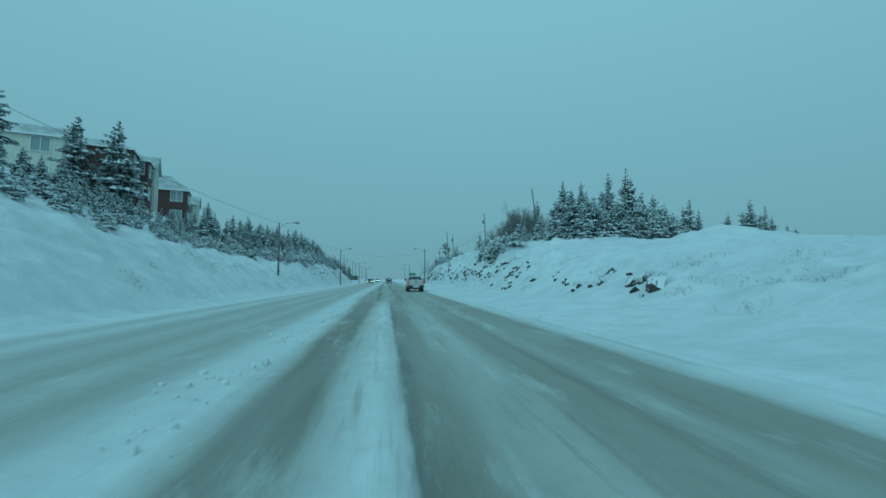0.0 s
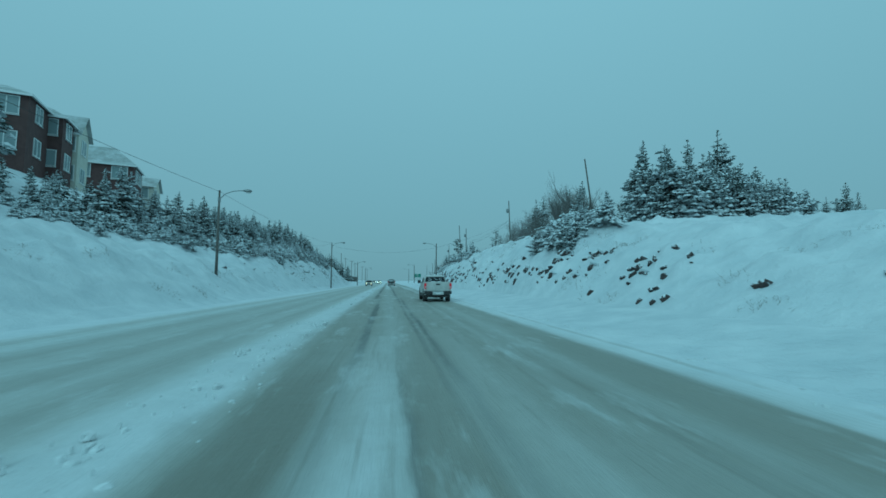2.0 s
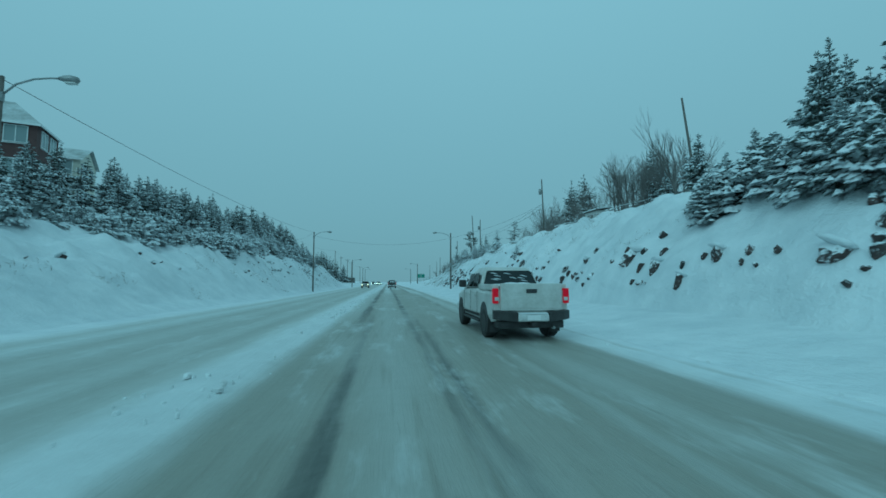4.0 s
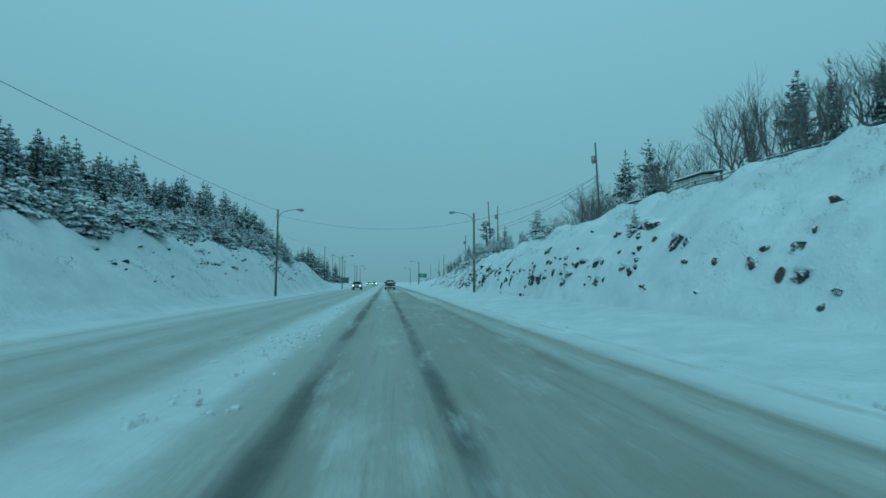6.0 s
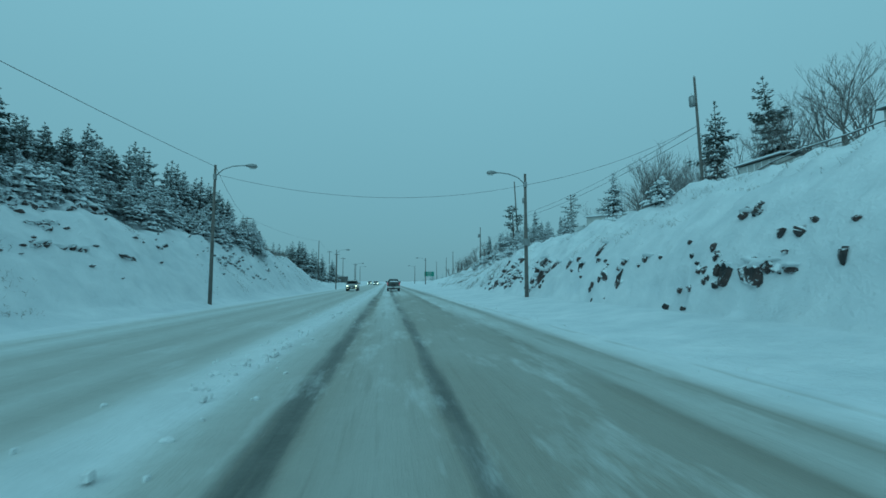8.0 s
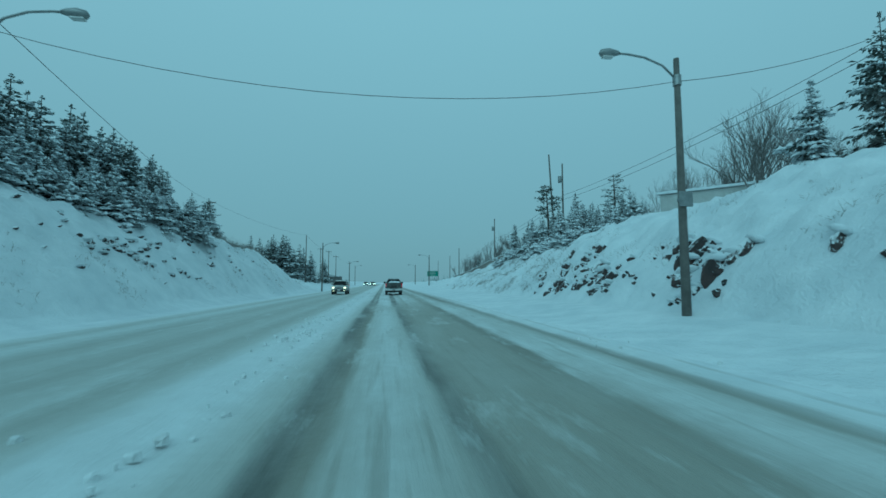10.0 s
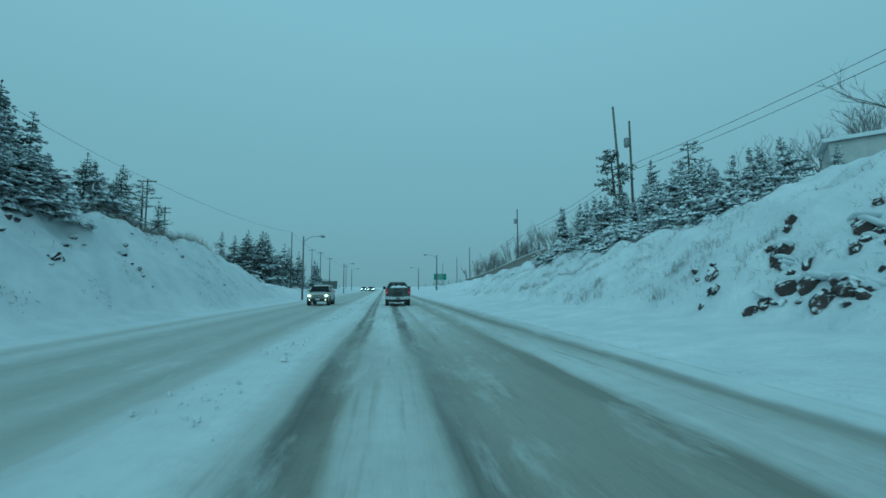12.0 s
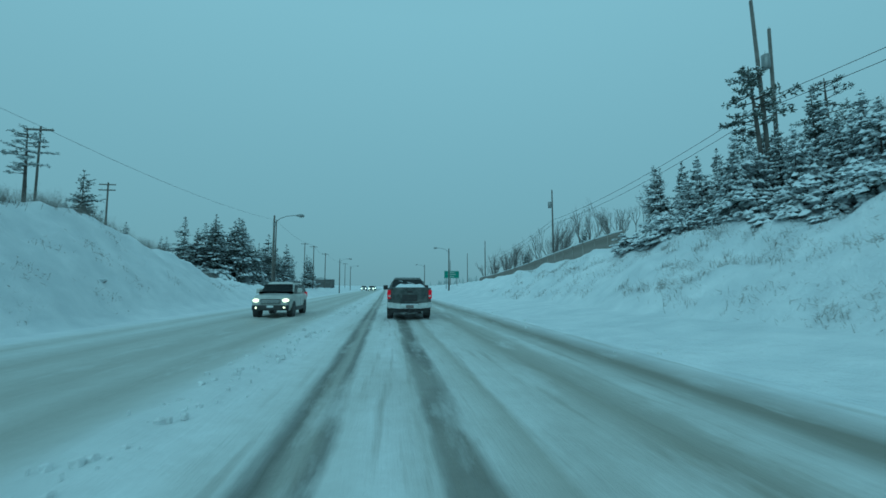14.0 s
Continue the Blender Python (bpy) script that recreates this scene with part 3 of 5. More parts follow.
for k in range(30):
    u = (k + rt.random()) / 30
    spruce(-20.0 - rt.uniform(0, 7) + 1.2 * u, 186 + 58 * u, rt.uniform(8.5, 11.0) - 2.6 * u, "dark", "", False)
# lone trees in front of the apartments
for x, y, h in ((-34.8, 59.5, 11.8), (-38.9, 58.0, 9.6), (-42.5, 50.5, 9.5), (-31.0, 81.0, 4.2), (-27.0, 86.0, 4.4), (-24.5, 61.0, 5.4), (-26.0, 65.5, 6.2), (-27.5, 69.5, 6.0)):
    spruce(x, y, h, "tall", "trees by the apartments")
for x, y, h, sort in ((-20.3, 144.8, 5.2, "dark"), (-20.9, 141.6, 4.6, "dark"), (-19.4, 142.4, 3.8, "tall"), (-18.0, 138.2, 3.7, "young"), (-17.7, 139.6, 2.9, "tall"), (-18.6, 141.0, 1.8, "scrub"), (-25.2, 157.0, 6.8, "pine"), (-26.8, 163.0, 3.4, "young"), (-24.6, 160.0, 1.7, "scrub"), (-29.9, 170.0, 8.6, "dark"), (-26.2, 168.0, 1.6, "scrub"), (-28.8, 175.0, 3.4, "dark"), (-33.2, 183.0, 6.6, "dark"), (-30, 186, 5.6, "dark"), (-31.5, 179, 3.6, "tall"),
                      (-25.0, 184.0, 7.0, "dark"), (-28.5, 188.0, 8.6, "dark"), (-29.0, 196.0, 9.6, "dark"), (-21.4, 197.5, 6.4, "dark"), (-27.8, 202.0, 9.4, "dark"), (-24.2, 211.5, 8.4, "dark"), (-21.6, 206.0, 5.2, "tall"), (-19.8, 214.0, 4.0, "tall"), (-20.0, 188.0, 2.6, "young"), (-19.4, 194.0, 2.2, "young"),
                      (-22.8, 184.5, 9.2, "dark"), (-23.4, 194.5, 10.6, "dark"), (-25.5, 190, 8.2, "dark"), (-24.5, 199, 9.0, "dark"), (-22.6, 203, 7.8, "dark"), (-26.0, 207, 9.6, "dark"), (-22.4, 211, 7.0, "dark"), (-24.0, 217, 7.6, "dark"), (-21.0, 222, 5.6, "dark"), (-26, 226, 6.4, "dark")):
    spruce(x, y, h, sort, "spruces beyond the cut")
# clump on the hill to the east: tall ragged trees behind, younger snow-laden ones before them
for x, y, h, sort, slim in ((27.7, 63.7, 9.6, "tall", 0.85), (28.6, 65.0, 9.0, "tall", 0.85), (32.0, 65.8, 9.4, "tall", 0.85), (33.6, 67.5, 8.2, "dark", 0.8), (42.1, 74.8, 13.2, "dark", 0.8), (40.6, 73.0, 10.4, "tall", 0.8), (42.5, 70.7, 13.6, "dark", 0.62), (43.6, 70.2, 11.8, "tall", 0.75), (45.4, 70.0, 9.6, "dark", 0.85), (47.3, 69.7, 9.4, "dark", 0.95), (49.2, 70.4, 7.6, "tall", 0.95), (51.2, 71.6, 8.4, "dark", 0.95), (54.6, 74.0, 7.0, "tall", 1), (62.7, 79.9, 10.2, "dark", 0.9), (60.2, 78.6, 8.4, "dark", 0.8), (65.0, 80.6, 8.0, "tall", 0.8),
                            (26.0, 62.0, 4.6, "young", 1), (25.0, 66.5, 4.6, "young", 1), (23.0, 69.5, 5.4, "tall", 0.9), (22.2, 66.0, 3.0, "young", 1), (24.5, 75.0, 4.6, "tall", 0.7), (26.5, 79.5, 4.8, "dark", 0.7), (28.1, 83.1, 7.0, "dark", 0.4)):
    spruce(x, y, h, sort, "clump on the east hill", True, slim)
for k in range(62):
    u = (k + rt.random()) / 62
    spruce(27.0 + 23 * u + rt.uniform(-1.8, 1.8), 61.0 + 8.5 * u + rt.uniform(-4, 3), rt.uniform(5.0, 8.2) * (1 - 0.15 * u), ("tall", "young", "young", "dark")[k % 4], "clump on the east hill", k % 5 == 0, 1.0)
for k in range(50):
    u = (k + rt.random()) / 50
    spruce(24.5 + 23 * u + rt.uniform(0, 2.4), 60.0 + 5 * u + rt.uniform(-4, 3), rt.uniform(2.8, 5.2), "young", "snow-laden young spruces of the clump", k % 3 == 0, 1.1)
for x, y, h in ((87.5, 91.1, 11.2), (85.0, 90.6, 8.0), (89.5, 92.4, 9.0), (96.5, 96.3, 10.6), (94.0, 95.2, 8.4), (99.5, 97.0, 8.2), (76.9, 86.0, 7.6), (73.0, 84.5, 5.0), (104.0, 97.0, 6.0), (107.0, 97.5, 5.4)):
    spruce(x, y, h, "dark", "small trees far over the hill", True, 0.85)
for k in range(40):
    y = 49.5 + 9.5 * rt.random()
    spruce(13.0 + rt.uniform(0, 3.0), y, rt.uniform(1.1, 2.1), "scrub", "snow-laden bushes on the east bank", k % 2 == 0)
for x, y, h, sort in ((34.9, 110.9, 12.1, "dark"), (34.9, 117.7, 13.4, "dark"), (33.5, 90.0, 9.5, "tall"), (37.5, 99.0, 8.0, "dark"), (17.6, 108.4, 4.0, "young"), (14.9, 98.5, 1.5, "scrub"), (15.6, 99.4, 1.3, "scrub"), (12.0, 79.6, 1.3, "young"), (22.6, 127.5, 2.2, "young"), (34.0, 152.0, 11.0, "pine"), (20.7, 144.7, 9.0, "pine"), (20.9, 144.0, 5.0, "tall"), (24.6, 145.2, 7.2, "tall"), (24.5, 150.5, 6.6, "dark"), (31.3, 146.0, 6.4, "tall"), (17.8, 149.9, 4.8, "tall"), (18.2, 144.1, 4.6, "young"), (20.4, 185.0, 3.6, "dark"), (21.3, 167.8, 2.9, "dark")):
    spruce(x, y, h, sort, "single trees on the east hill", True, 0.78 if h > 8 and sort == "dark" else 0.9)
for k in range(72):
    u = (k + rt.random()) / 72
    y = 129.5 + 21 * u
    spruce(16.1 + rt.uniform(0.0, 6.0) + 2.6 * (1 - u), y, rt.uniform(3.0, 5.4) * (0.45 if k % 4 == 0 else 1) * (0.82 + 0.18 * u), ("scrub", "young", "young", "tall")[k % 4], "snow-laden spruces on the east bank", k % 3 > 0, 0.85, True)
for k in range(34):
    u = (k + rt.random()) / 34
    spruce(15.0 + rt.uniform(0.0, 1.8) + 1.2 * (1 - u), 128.5 + 22 * u, rt.uniform(0.9, 1.8), "scrub", "", False, 1.15, True)


def joined_woods():
    verts, faces, mats, base = [], [], [], 0
    for m, *meshes in REST:
        for slot, me in enumerate(meshes):
            co = np.empty(len(me.vertices) * 3)
            me.vertices.foreach_get("co", co)
            co = co.reshape(-1, 3) @ np.array(m.to_3x3()).T + np.array(m.translation)
            verts.append(co)
            faces += [tuple(base + v for v in p.vertices) for p in me.polygons]
            mats += [3 if me.materials[0] == M_RIMED else slot] * len(me.polygons)
            base += len(co)
    me = mesh_of("spruce_woods", np.concatenate(verts).tolist(), faces, M_BARK)
    me.materials.append(M_NEEDLE)
    me.materials.append(M_PAD)
    me.materials.append(M_RIMED)
    me.polygons.foreach_set("material_index", mats)
    tagged(new("spruce_woods", me), "dense snow-dusted spruce woods on the hillside", "woods", kind="stuff")


joined_woods()


def bare_tree_mesh(h, seed, spread=0.62, depths=6):
    """Leafless tree: limbs that fork again and again."""
    rnd = random.Random(seed)
    bm = bmesh.new()

    def grow(p, d, L, r, depth):
        q = p + d * L * 0.5 + Vector((rnd.uniform(-1, 1), rnd.uniform(-1, 1), rnd.uniform(-0.3, 0.6))) * L * 0.06
        e = p + d * L
        tube([p, q, e] if depth > 2 else [p, e], [r, r * 0.85, max(r * 0.62, 0.004)] if depth > 2 else [r, max(r * 0.6, 0.003)], 4 if depth > 2 else 3, bm, False)
        if depth == 0:
            return
        for k in range(rnd.choice((2, 2, 3))):
            nd = (d + Vector((rnd.uniform(-1, 1), rnd.uniform(-1, 1), rnd.uniform(-0.1, 0.7))) * spread).normalized()
            grow(p + d * L * rnd.uniform(0.55, 1.0), nd, L * rnd.uniform(0.62, 0.9), max(r * 0.6, 0.0045), depth - 1)

    for k in range(rnd.choice((2, 3, 4))):
        a = rnd.random() * 6.28
        grow(Vector((0.1 * math.cos(a), 0.1 * math.sin(a), -0.2)), Vector((0.3 * math.cos(a), 0.3 * math.sin(a), 1)).normalized(), h * 0.29, h * 0.012, depths)
    me = bpy.data.meshes.new("bare_crown")
    bm.to_mesh(me)
    bm.free()
    me.materials.append(M_TWIG)
    return me


BARE = [bare_tree_mesh(6.0, 200 + k) for k in range(4)]
UPRIGHT = [bare_tree_mesh(6.0, 220 + k, 0.34, 5) for k in range(4)]


def bare_tree(x, y, h, group, upright=False):
    ob = thing("bare_tree", Matrix.LocRotScale((x, y, height(x, y)), Euler((0, 0, rt.random() * 6.28)), (h / 6,) * 3), "leafless grey-brown tree with fine twigs", "tree", group)
    part("bare_crown", (UPRIGHT if upright else BARE)[rt.randrange(4)], None, ob)


for x, y, h in ((30.5, 93.0, 10.5), (32.2, 96.5, 9.5), (33.5, 102.0, 8.5), (36.0, 97.5, 9.0), (34.0, 106.5, 6.5), (34.9, 130.2, 14.0), (33.6, 128.4, 11.5), (32.0, 127.0, 9.5), (36.0, 128.0, 10.5), (30.5, 124.5, 6.5), (42.5, 143.7, 14.0), (43.2, 153.3, 13.5), (36.5, 133.0, 9.0), (31.5, 132.0, 7.0), (37.0, 131.0, 11.5), (34.5, 138.0, 8.0), (37.5, 135.0, 9.0), (32.5, 143.0, 5.5), (36.0, 125.0, 8.0), (40.0, 121.0, 8.5)):
    bare_tree(x, y, h, "bare trees on the east hill")
for k in range(20):
    bare_tree(26.0 + rt.uniform(0, 8), 78 + 2.4 * k + rt.uniform(-1, 1), rt.uniform(4.0, 8.5), "bare scrub on the east hill")
for k in range(18):
    bare_tree(24.5 + 0.28 * k + rt.uniform(-1, 1), 71 + 1.15 * k + rt.uniform(-1, 1), rt.uniform(5.0, 8.0), "bare hedge above the east cut", True)
for k in range(34):
    bare_tree(20.5 + rt.uniform(-1.2, 7), 162 + 1.8 * k + rt.uniform(-1, 1), rt.uniform(4.0, 7.5), "bare thicket behind the fence", True)


# far woods on both sides of the road, too far to count, coloured pale as if through haze
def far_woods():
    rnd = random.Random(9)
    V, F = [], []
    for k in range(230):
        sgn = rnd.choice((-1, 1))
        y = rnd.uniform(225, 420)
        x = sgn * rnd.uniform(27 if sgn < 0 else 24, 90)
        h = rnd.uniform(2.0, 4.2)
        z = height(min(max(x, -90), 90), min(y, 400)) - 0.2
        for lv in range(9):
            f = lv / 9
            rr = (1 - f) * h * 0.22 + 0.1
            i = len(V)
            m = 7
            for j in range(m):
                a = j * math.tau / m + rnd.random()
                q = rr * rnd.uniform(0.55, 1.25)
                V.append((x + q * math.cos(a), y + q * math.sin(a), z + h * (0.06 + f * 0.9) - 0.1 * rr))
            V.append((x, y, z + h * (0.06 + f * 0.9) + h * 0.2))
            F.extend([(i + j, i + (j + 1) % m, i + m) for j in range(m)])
    ob = new("far_woods", mesh_of("far_woods", V, F, M_HAZED))
    tagged(ob, "distant conifer woods along the road, paled to stand for haze", "woods", kind="stuff")


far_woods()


# ---- rock outcrops in the cut banks ----
def rock_mesh(seed):
    """Broken block of uneven outline with flat cleaved faces, one unit across."""
    rnd = random.Random(seed)
    bm = bmesh.new()
    n = rnd.choice((5, 6, 7))
    for k in range(n):
        a, r = (k + rnd.uniform(0.1, 0.9)) * math.tau / n, rnd.uniform(0.36, 0.58)
        for x, wide in ((rnd.uniform(-0.5, -0.15), rnd.uniform(0.7, 1.0)), (0.5, 1.1)):
            bm.verts.new((x, wide * r * math.cos(a), wide * r * math.sin(a)))
    for k in range(2):
        bm.verts.new((-0.5, rnd.uniform(-0.25, 0.25), rnd.uniform(-0.25, 0.25)))
    bmesh.ops.convex_hull(bm, input=bm.verts[:])
    bmesh.ops.delete(bm, geom=[v for v in bm.verts if not v.link_faces], context="VERTS")
    bmesh.ops.subdivide_edges(bm, edges=bm.edges[:], cuts=1, use_grid_fill=True)
    for v in bm.verts:
        v.co += Vector(noise.noise_vector(v.co * 3.2 + Vector((seed, 0, 0)))) * 0.11 + Vector(noise.noise_vector(v.co * 8 + Vector((0, seed, 0)))) * 0.05
    bmesh.ops.triangulate(bm, faces=bm.faces[:])
    me = bpy.data.meshes.new("rock")
    bm.to_mesh(me)
    bm.free()
    me.materials.append(M_ROCK)
    return me


ROCKS = [rock_mesh(300 + k) for k in range(12)]
LEDGE = [me.copy() for me in ROCKS[:5]]
for me in LEDGE:
    me.materials[0] = M_LEDGE


LOOSE, LUMPS = [], []


def rock(x, y, w, tall, group):
    """A block set in the bank, its broken face to the road; small ones go into the joined rubble."""
    side = 1 if x > 0 else -1
    h = w * tall
    g = height(x, y)
    steep = min(max((height(x + side * 0.7, y) - g) / 0.7, 0.4), 1.6)
    tilt = math.degrees(math.atan(1 / steep)) - rt.uniform(8, 24) - (14 if w > 1 else 0)
    deep = 0.30 + 0.2 * w
    up = Vector((side * math.sin(radians(tilt)), 0, math.cos(radians(tilt))))
    at = Vector((x, y, g)) + up * 0.5 * h + Vector((side * (0.5 * deep - 0.10), 0, 0))
    face = pose(at.x, at.y, at.z, 0, 0, 0 if side > 0 else 180) @ Matrix.Rotation(radians(tilt), 4, "Y")
    m = face @ Matrix.Rotation(rt.gauss(0, 0.16), 4, "Z") @ Matrix.Rotation(rt.gauss(0, 0.22), 4, "X") @ Matrix.Diagonal((deep, 1.08 * w, 1.4 * h, 1))
    warm = side > 0 and y > 104 and w > 0.42
    mesh = LEDGE[rt.randrange(5)] if warm else ROCKS[rt.randrange(12)]
    if w > 0.34 and rt.random() < 0.85:
        LUMPS.append((face @ Matrix.Translation((-0.02, rt.gauss(0, 0.12 * w), 0.58 * h + 0.03)) @ Matrix.Rotation(rt.gauss(0, 0.2), 4, "X") @ Matrix.Diagonal((0.36 + 0.25 * w, min(w, 0.75) * rt.uniform(1.1, 1.6), min(0.26 * h, 0.16) + 0.10, 1)), CUSHION[rt.randrange(3)]))
    if w < 0.36 or group == "rubble":
        LOOSE.append((m, mesh))
        return
    ob = new("rock", mesh)
    ob.matrix_basis = m
    tagged(ob, "reddish-brown face of a broken ledge under snow" if warm else "dark jagged rock breaking through the snow of the bank", "rock", group)


def cushion_mesh(seed):
    bm = bmesh.new()
    bmesh.ops.create_icosphere(bm, subdivisions=2, radius=0.5)
    for v in bm.verts:
        v.co += Vector(noise.noise_vector(v.co * 2.5 + Vector((seed, 0, 0)))) * 0.16
    me = bpy.data.meshes.new("cushion")
    bm.to_mesh(me)
    bm.free()
    return me


CUSHION = [cushion_mesh(400 + k) for k in range(3)]


def joined(name, pieces, mat, label, category, smooth):
    verts, faces, base = [], [], 0
    for m, me in pieces:
        co = np.empty(len(me.vertices) * 3)
        me.vertices.foreach_get("co", co)
        verts.append(co.reshape(-1, 3) @ np.array(m.to_3x3()).T + np.array(m.translation))
        faces += [tuple(base + v for v in p.vertices) for p in me.polygons]
        base += len(me.vertices)
    tagged(new(name, mesh_of(name, np.concatenate(verts).tolist(), faces, mat, smooth)), label, category, kind="stuff")


# rocks of the cuts, stretch by stretch: along x, y, width and height
EAST_ROCKS = [
    ((11.1, 17.1, 1.40, 1.0), (11.3, 19.0, 0.50, 0.80), (11.9, 18.6, 0.46, 0.75), (12.6, 20.9, 0.21, 0.21), (12.6, 22.8, 0.29, 0.45), (11.3, 21.7, 0.43, 0.40), (11.1, 23.7, 0.23, 0.53), (11.3, 25.9, 0.36, 0.43), (12.1, 29.8, 0.25, 0.37), (11.6, 32.9, 0.36, 0.32), (13.4, 39.4, 0.36, 0.18), (13.1, 40.4, 0.17, 0.26), (12.6, 40.1, 0.25, 0.21), (12.6, 41.2, 0.18, 0.29), (12.2, 41.1, 0.40, 0.29), (11.8, 41.2, 0.29, 0.27), (12.1, 39.9, 0.49, 0.18), (12.6, 39.1, 0.33, 0.31), (12.0, 38.3, 0.22, 0.26), (11.1, 37.9, 0.26, 0.23), (13.0, 44.4, 0.16, 0.29), (12.8, 37.5, 0.24, 0.09)),
    ((11.7, 44.6, 0.45, 0.49), (12.8, 46.4, 0.48, 0.56), (12.2, 46.4, 0.26, 0.52), (10.9, 46.5, 0.35, 0.24), (11.1, 45.3, 0.42, 0.25), (12.2, 49.9, 0.44, 0.69), (11.5, 49.5, 0.48, 0.38), (11.7, 48.7, 0.34, 0.20), (10.7, 50.1, 0.73, 0.54), (10.8, 49.2, 0.33, 0.70), (10.7, 48.3, 0.53, 0.40), (11.0, 54.2, 0.42, 1.02), (11.2, 53.0, 0.23, 1.13), (11.2, 52.0, 0.24, 0.22), (10.4, 55.3, 0.40, 0.50), (10.9, 59.6, 0.89, 0.89), (10.7, 57.3, 0.54, 0.88), (11.4, 46.6, 0.18, 0.24), (12.3, 48.3, 0.18, 0.22), (13.8, 45.5, 0.23, 0.25), (10.7, 62.6, 0.33, 0.41), (10.8, 66.6, 0.37, 0.46), (10.8, 70.5, 0.41, 0.36)),
    ((11.1, 75.9, 0.58, 0.61), (12.2, 80.2, 0.88, 0.40), (11.9, 78.9, 0.69, 0.41), (10.3, 76.6, 0.25, 0.17), (10.4, 77.6, 0.16, 0.44), (10.7, 77.6, 0.18, 0.18), (10.5, 78.4, 0.42, 0.23), (10.4, 80.6, 0.42, 0.40), (10.4, 79.9, 0.30, 0.34), (10.3, 81.7, 0.33, 0.21), (10.7, 81.3, 0.46, 0.42), (10.7, 82.7, 0.60, 0.23), (10.1, 84.0, 0.37, 0.69), (10.3, 83.5, 0.83, 0.26), (10.2, 88.2, 0.58, 0.45), (10.3, 87.2, 0.43, 0.18), (10.3, 89.6, 0.34, 0.47), (10.5, 91.6, 0.22, 0.37), (10.7, 97.5, 0.53, 0.80), (10.8, 74.8, 0.13, 0.17), (10.3, 73.6, 0.28, 0.15), (11.4, 89.2, 0.34, 0.20)),
    ((10.2, 89.3, 0.55, 0.55), (10.2, 88.4, 0.58, 0.55), (10.3, 87.9, 0.46, 0.25), (11.4, 89.7, 0.42, 0.24), (11.0, 87.1, 0.25, 0.19), (10.4, 91.0, 0.19, 0.39), (10.3, 90.2, 0.17, 0.18), (10.2, 89.6, 0.14, 0.35), (10.6, 90.8, 0.14, 0.16), (10.6, 89.9, 0.16, 0.15), (10.5, 89.9, 0.13, 0.18), (11.0, 94.5, 0.51, 0.27), (11.0, 96.1, 0.45, 0.21), (10.6, 96.1, 0.66, 0.84), (10.9, 97.7, 0.26, 0.57), (11.7, 99.5, 0.40, 0.62), (11.2, 98.9, 0.39, 0.18), (10.6, 98.4, 0.20, 0.59), (10.8, 100.3, 0.35, 0.83), (11.0, 102.5, 0.45, 1.54), (11.3, 105.7, 0.47, 0.59), (11.4, 108.0, 0.72, 0.76), (10.6, 106.3, 0.60, 0.87)),
    ((11.0, 114.5, 0.71, 0.61), (10.8, 118.3, 0.67, 0.44), (11.3, 123.1, 0.37, 0.87), (10.2, 113.7, 0.49, 0.35), (12.5, 119.1, 0.46, 0.34), (10.6, 107.7, 0.76, 0.60), (11.1, 108.2, 0.90, 0.52), (11.9, 109.4, 0.84, 0.65), (11.7, 107.7, 0.61, 0.37), (11.5, 107.7, 0.20, 0.34), (10.8, 106.2, 0.59, 0.35), (10.5, 106.8, 0.25, 0.20), (11.5, 109.7, 0.27, 0.54), (12.1, 110.6, 0.12, 0.21)),
    ((13.3, 118.8, 0.64, 0.51), (11.5, 115.8, 0.67, 0.67), (11.7, 117.6, 0.70, 0.37), (11.9, 118.9, 0.28, 0.38), (11.6, 119.9, 0.26, 0.74), (12.0, 121.2, 0.45, 0.68), (11.0, 120.0, 0.79, 0.37), (10.9, 118.4, 0.58, 0.32), (10.6, 116.3, 0.43, 0.32), (10.8, 115.7, 0.75, 0.27), (11.6, 115.6, 0.25, 0.58), (12.9, 121.4, 0.40, 0.23), (10.8, 112.9, 0.48, 0.38), (11.0, 113.9, 0.24, 0.22), (10.3, 112.7, 0.13, 0.22), (10.3, 112.3, 0.22, 0.14), (11.8, 112.8, 0.41, 0.28), (11.1, 111.8, 0.24, 0.08), (11.0, 111.4, 0.12, 0.33), (10.9, 110.8, 0.09, 0.20), (11.5, 124.1, 0.22, 0.64), (11.0, 122.6, 0.24, 0.30), (10.8, 120.5, 0.49, 0.27)),
    ((11.5, 64.7, 0.36, 0.36), (11.2, 67.0, 0.50, 0.43), (11.2, 67.3, 0.15, 0.44), (11.1, 65.0, 0.30, 0.14), (11.1, 64.3, 0.24, 0.20), (11.2, 70.9, 0.28, 0.32), (11.1, 71.8, 0.19, 0.29), (11.8, 78.4, 1.13, 0.47), (11.9, 79.2, 0.80, 0.40), (10.6, 83.3, 0.79, 0.25), (10.9, 86.0, 0.17, 0.17), (10.6, 84.7, 0.16, 0.12), (12.0, 81.5, 0.32, 0.16)),
]
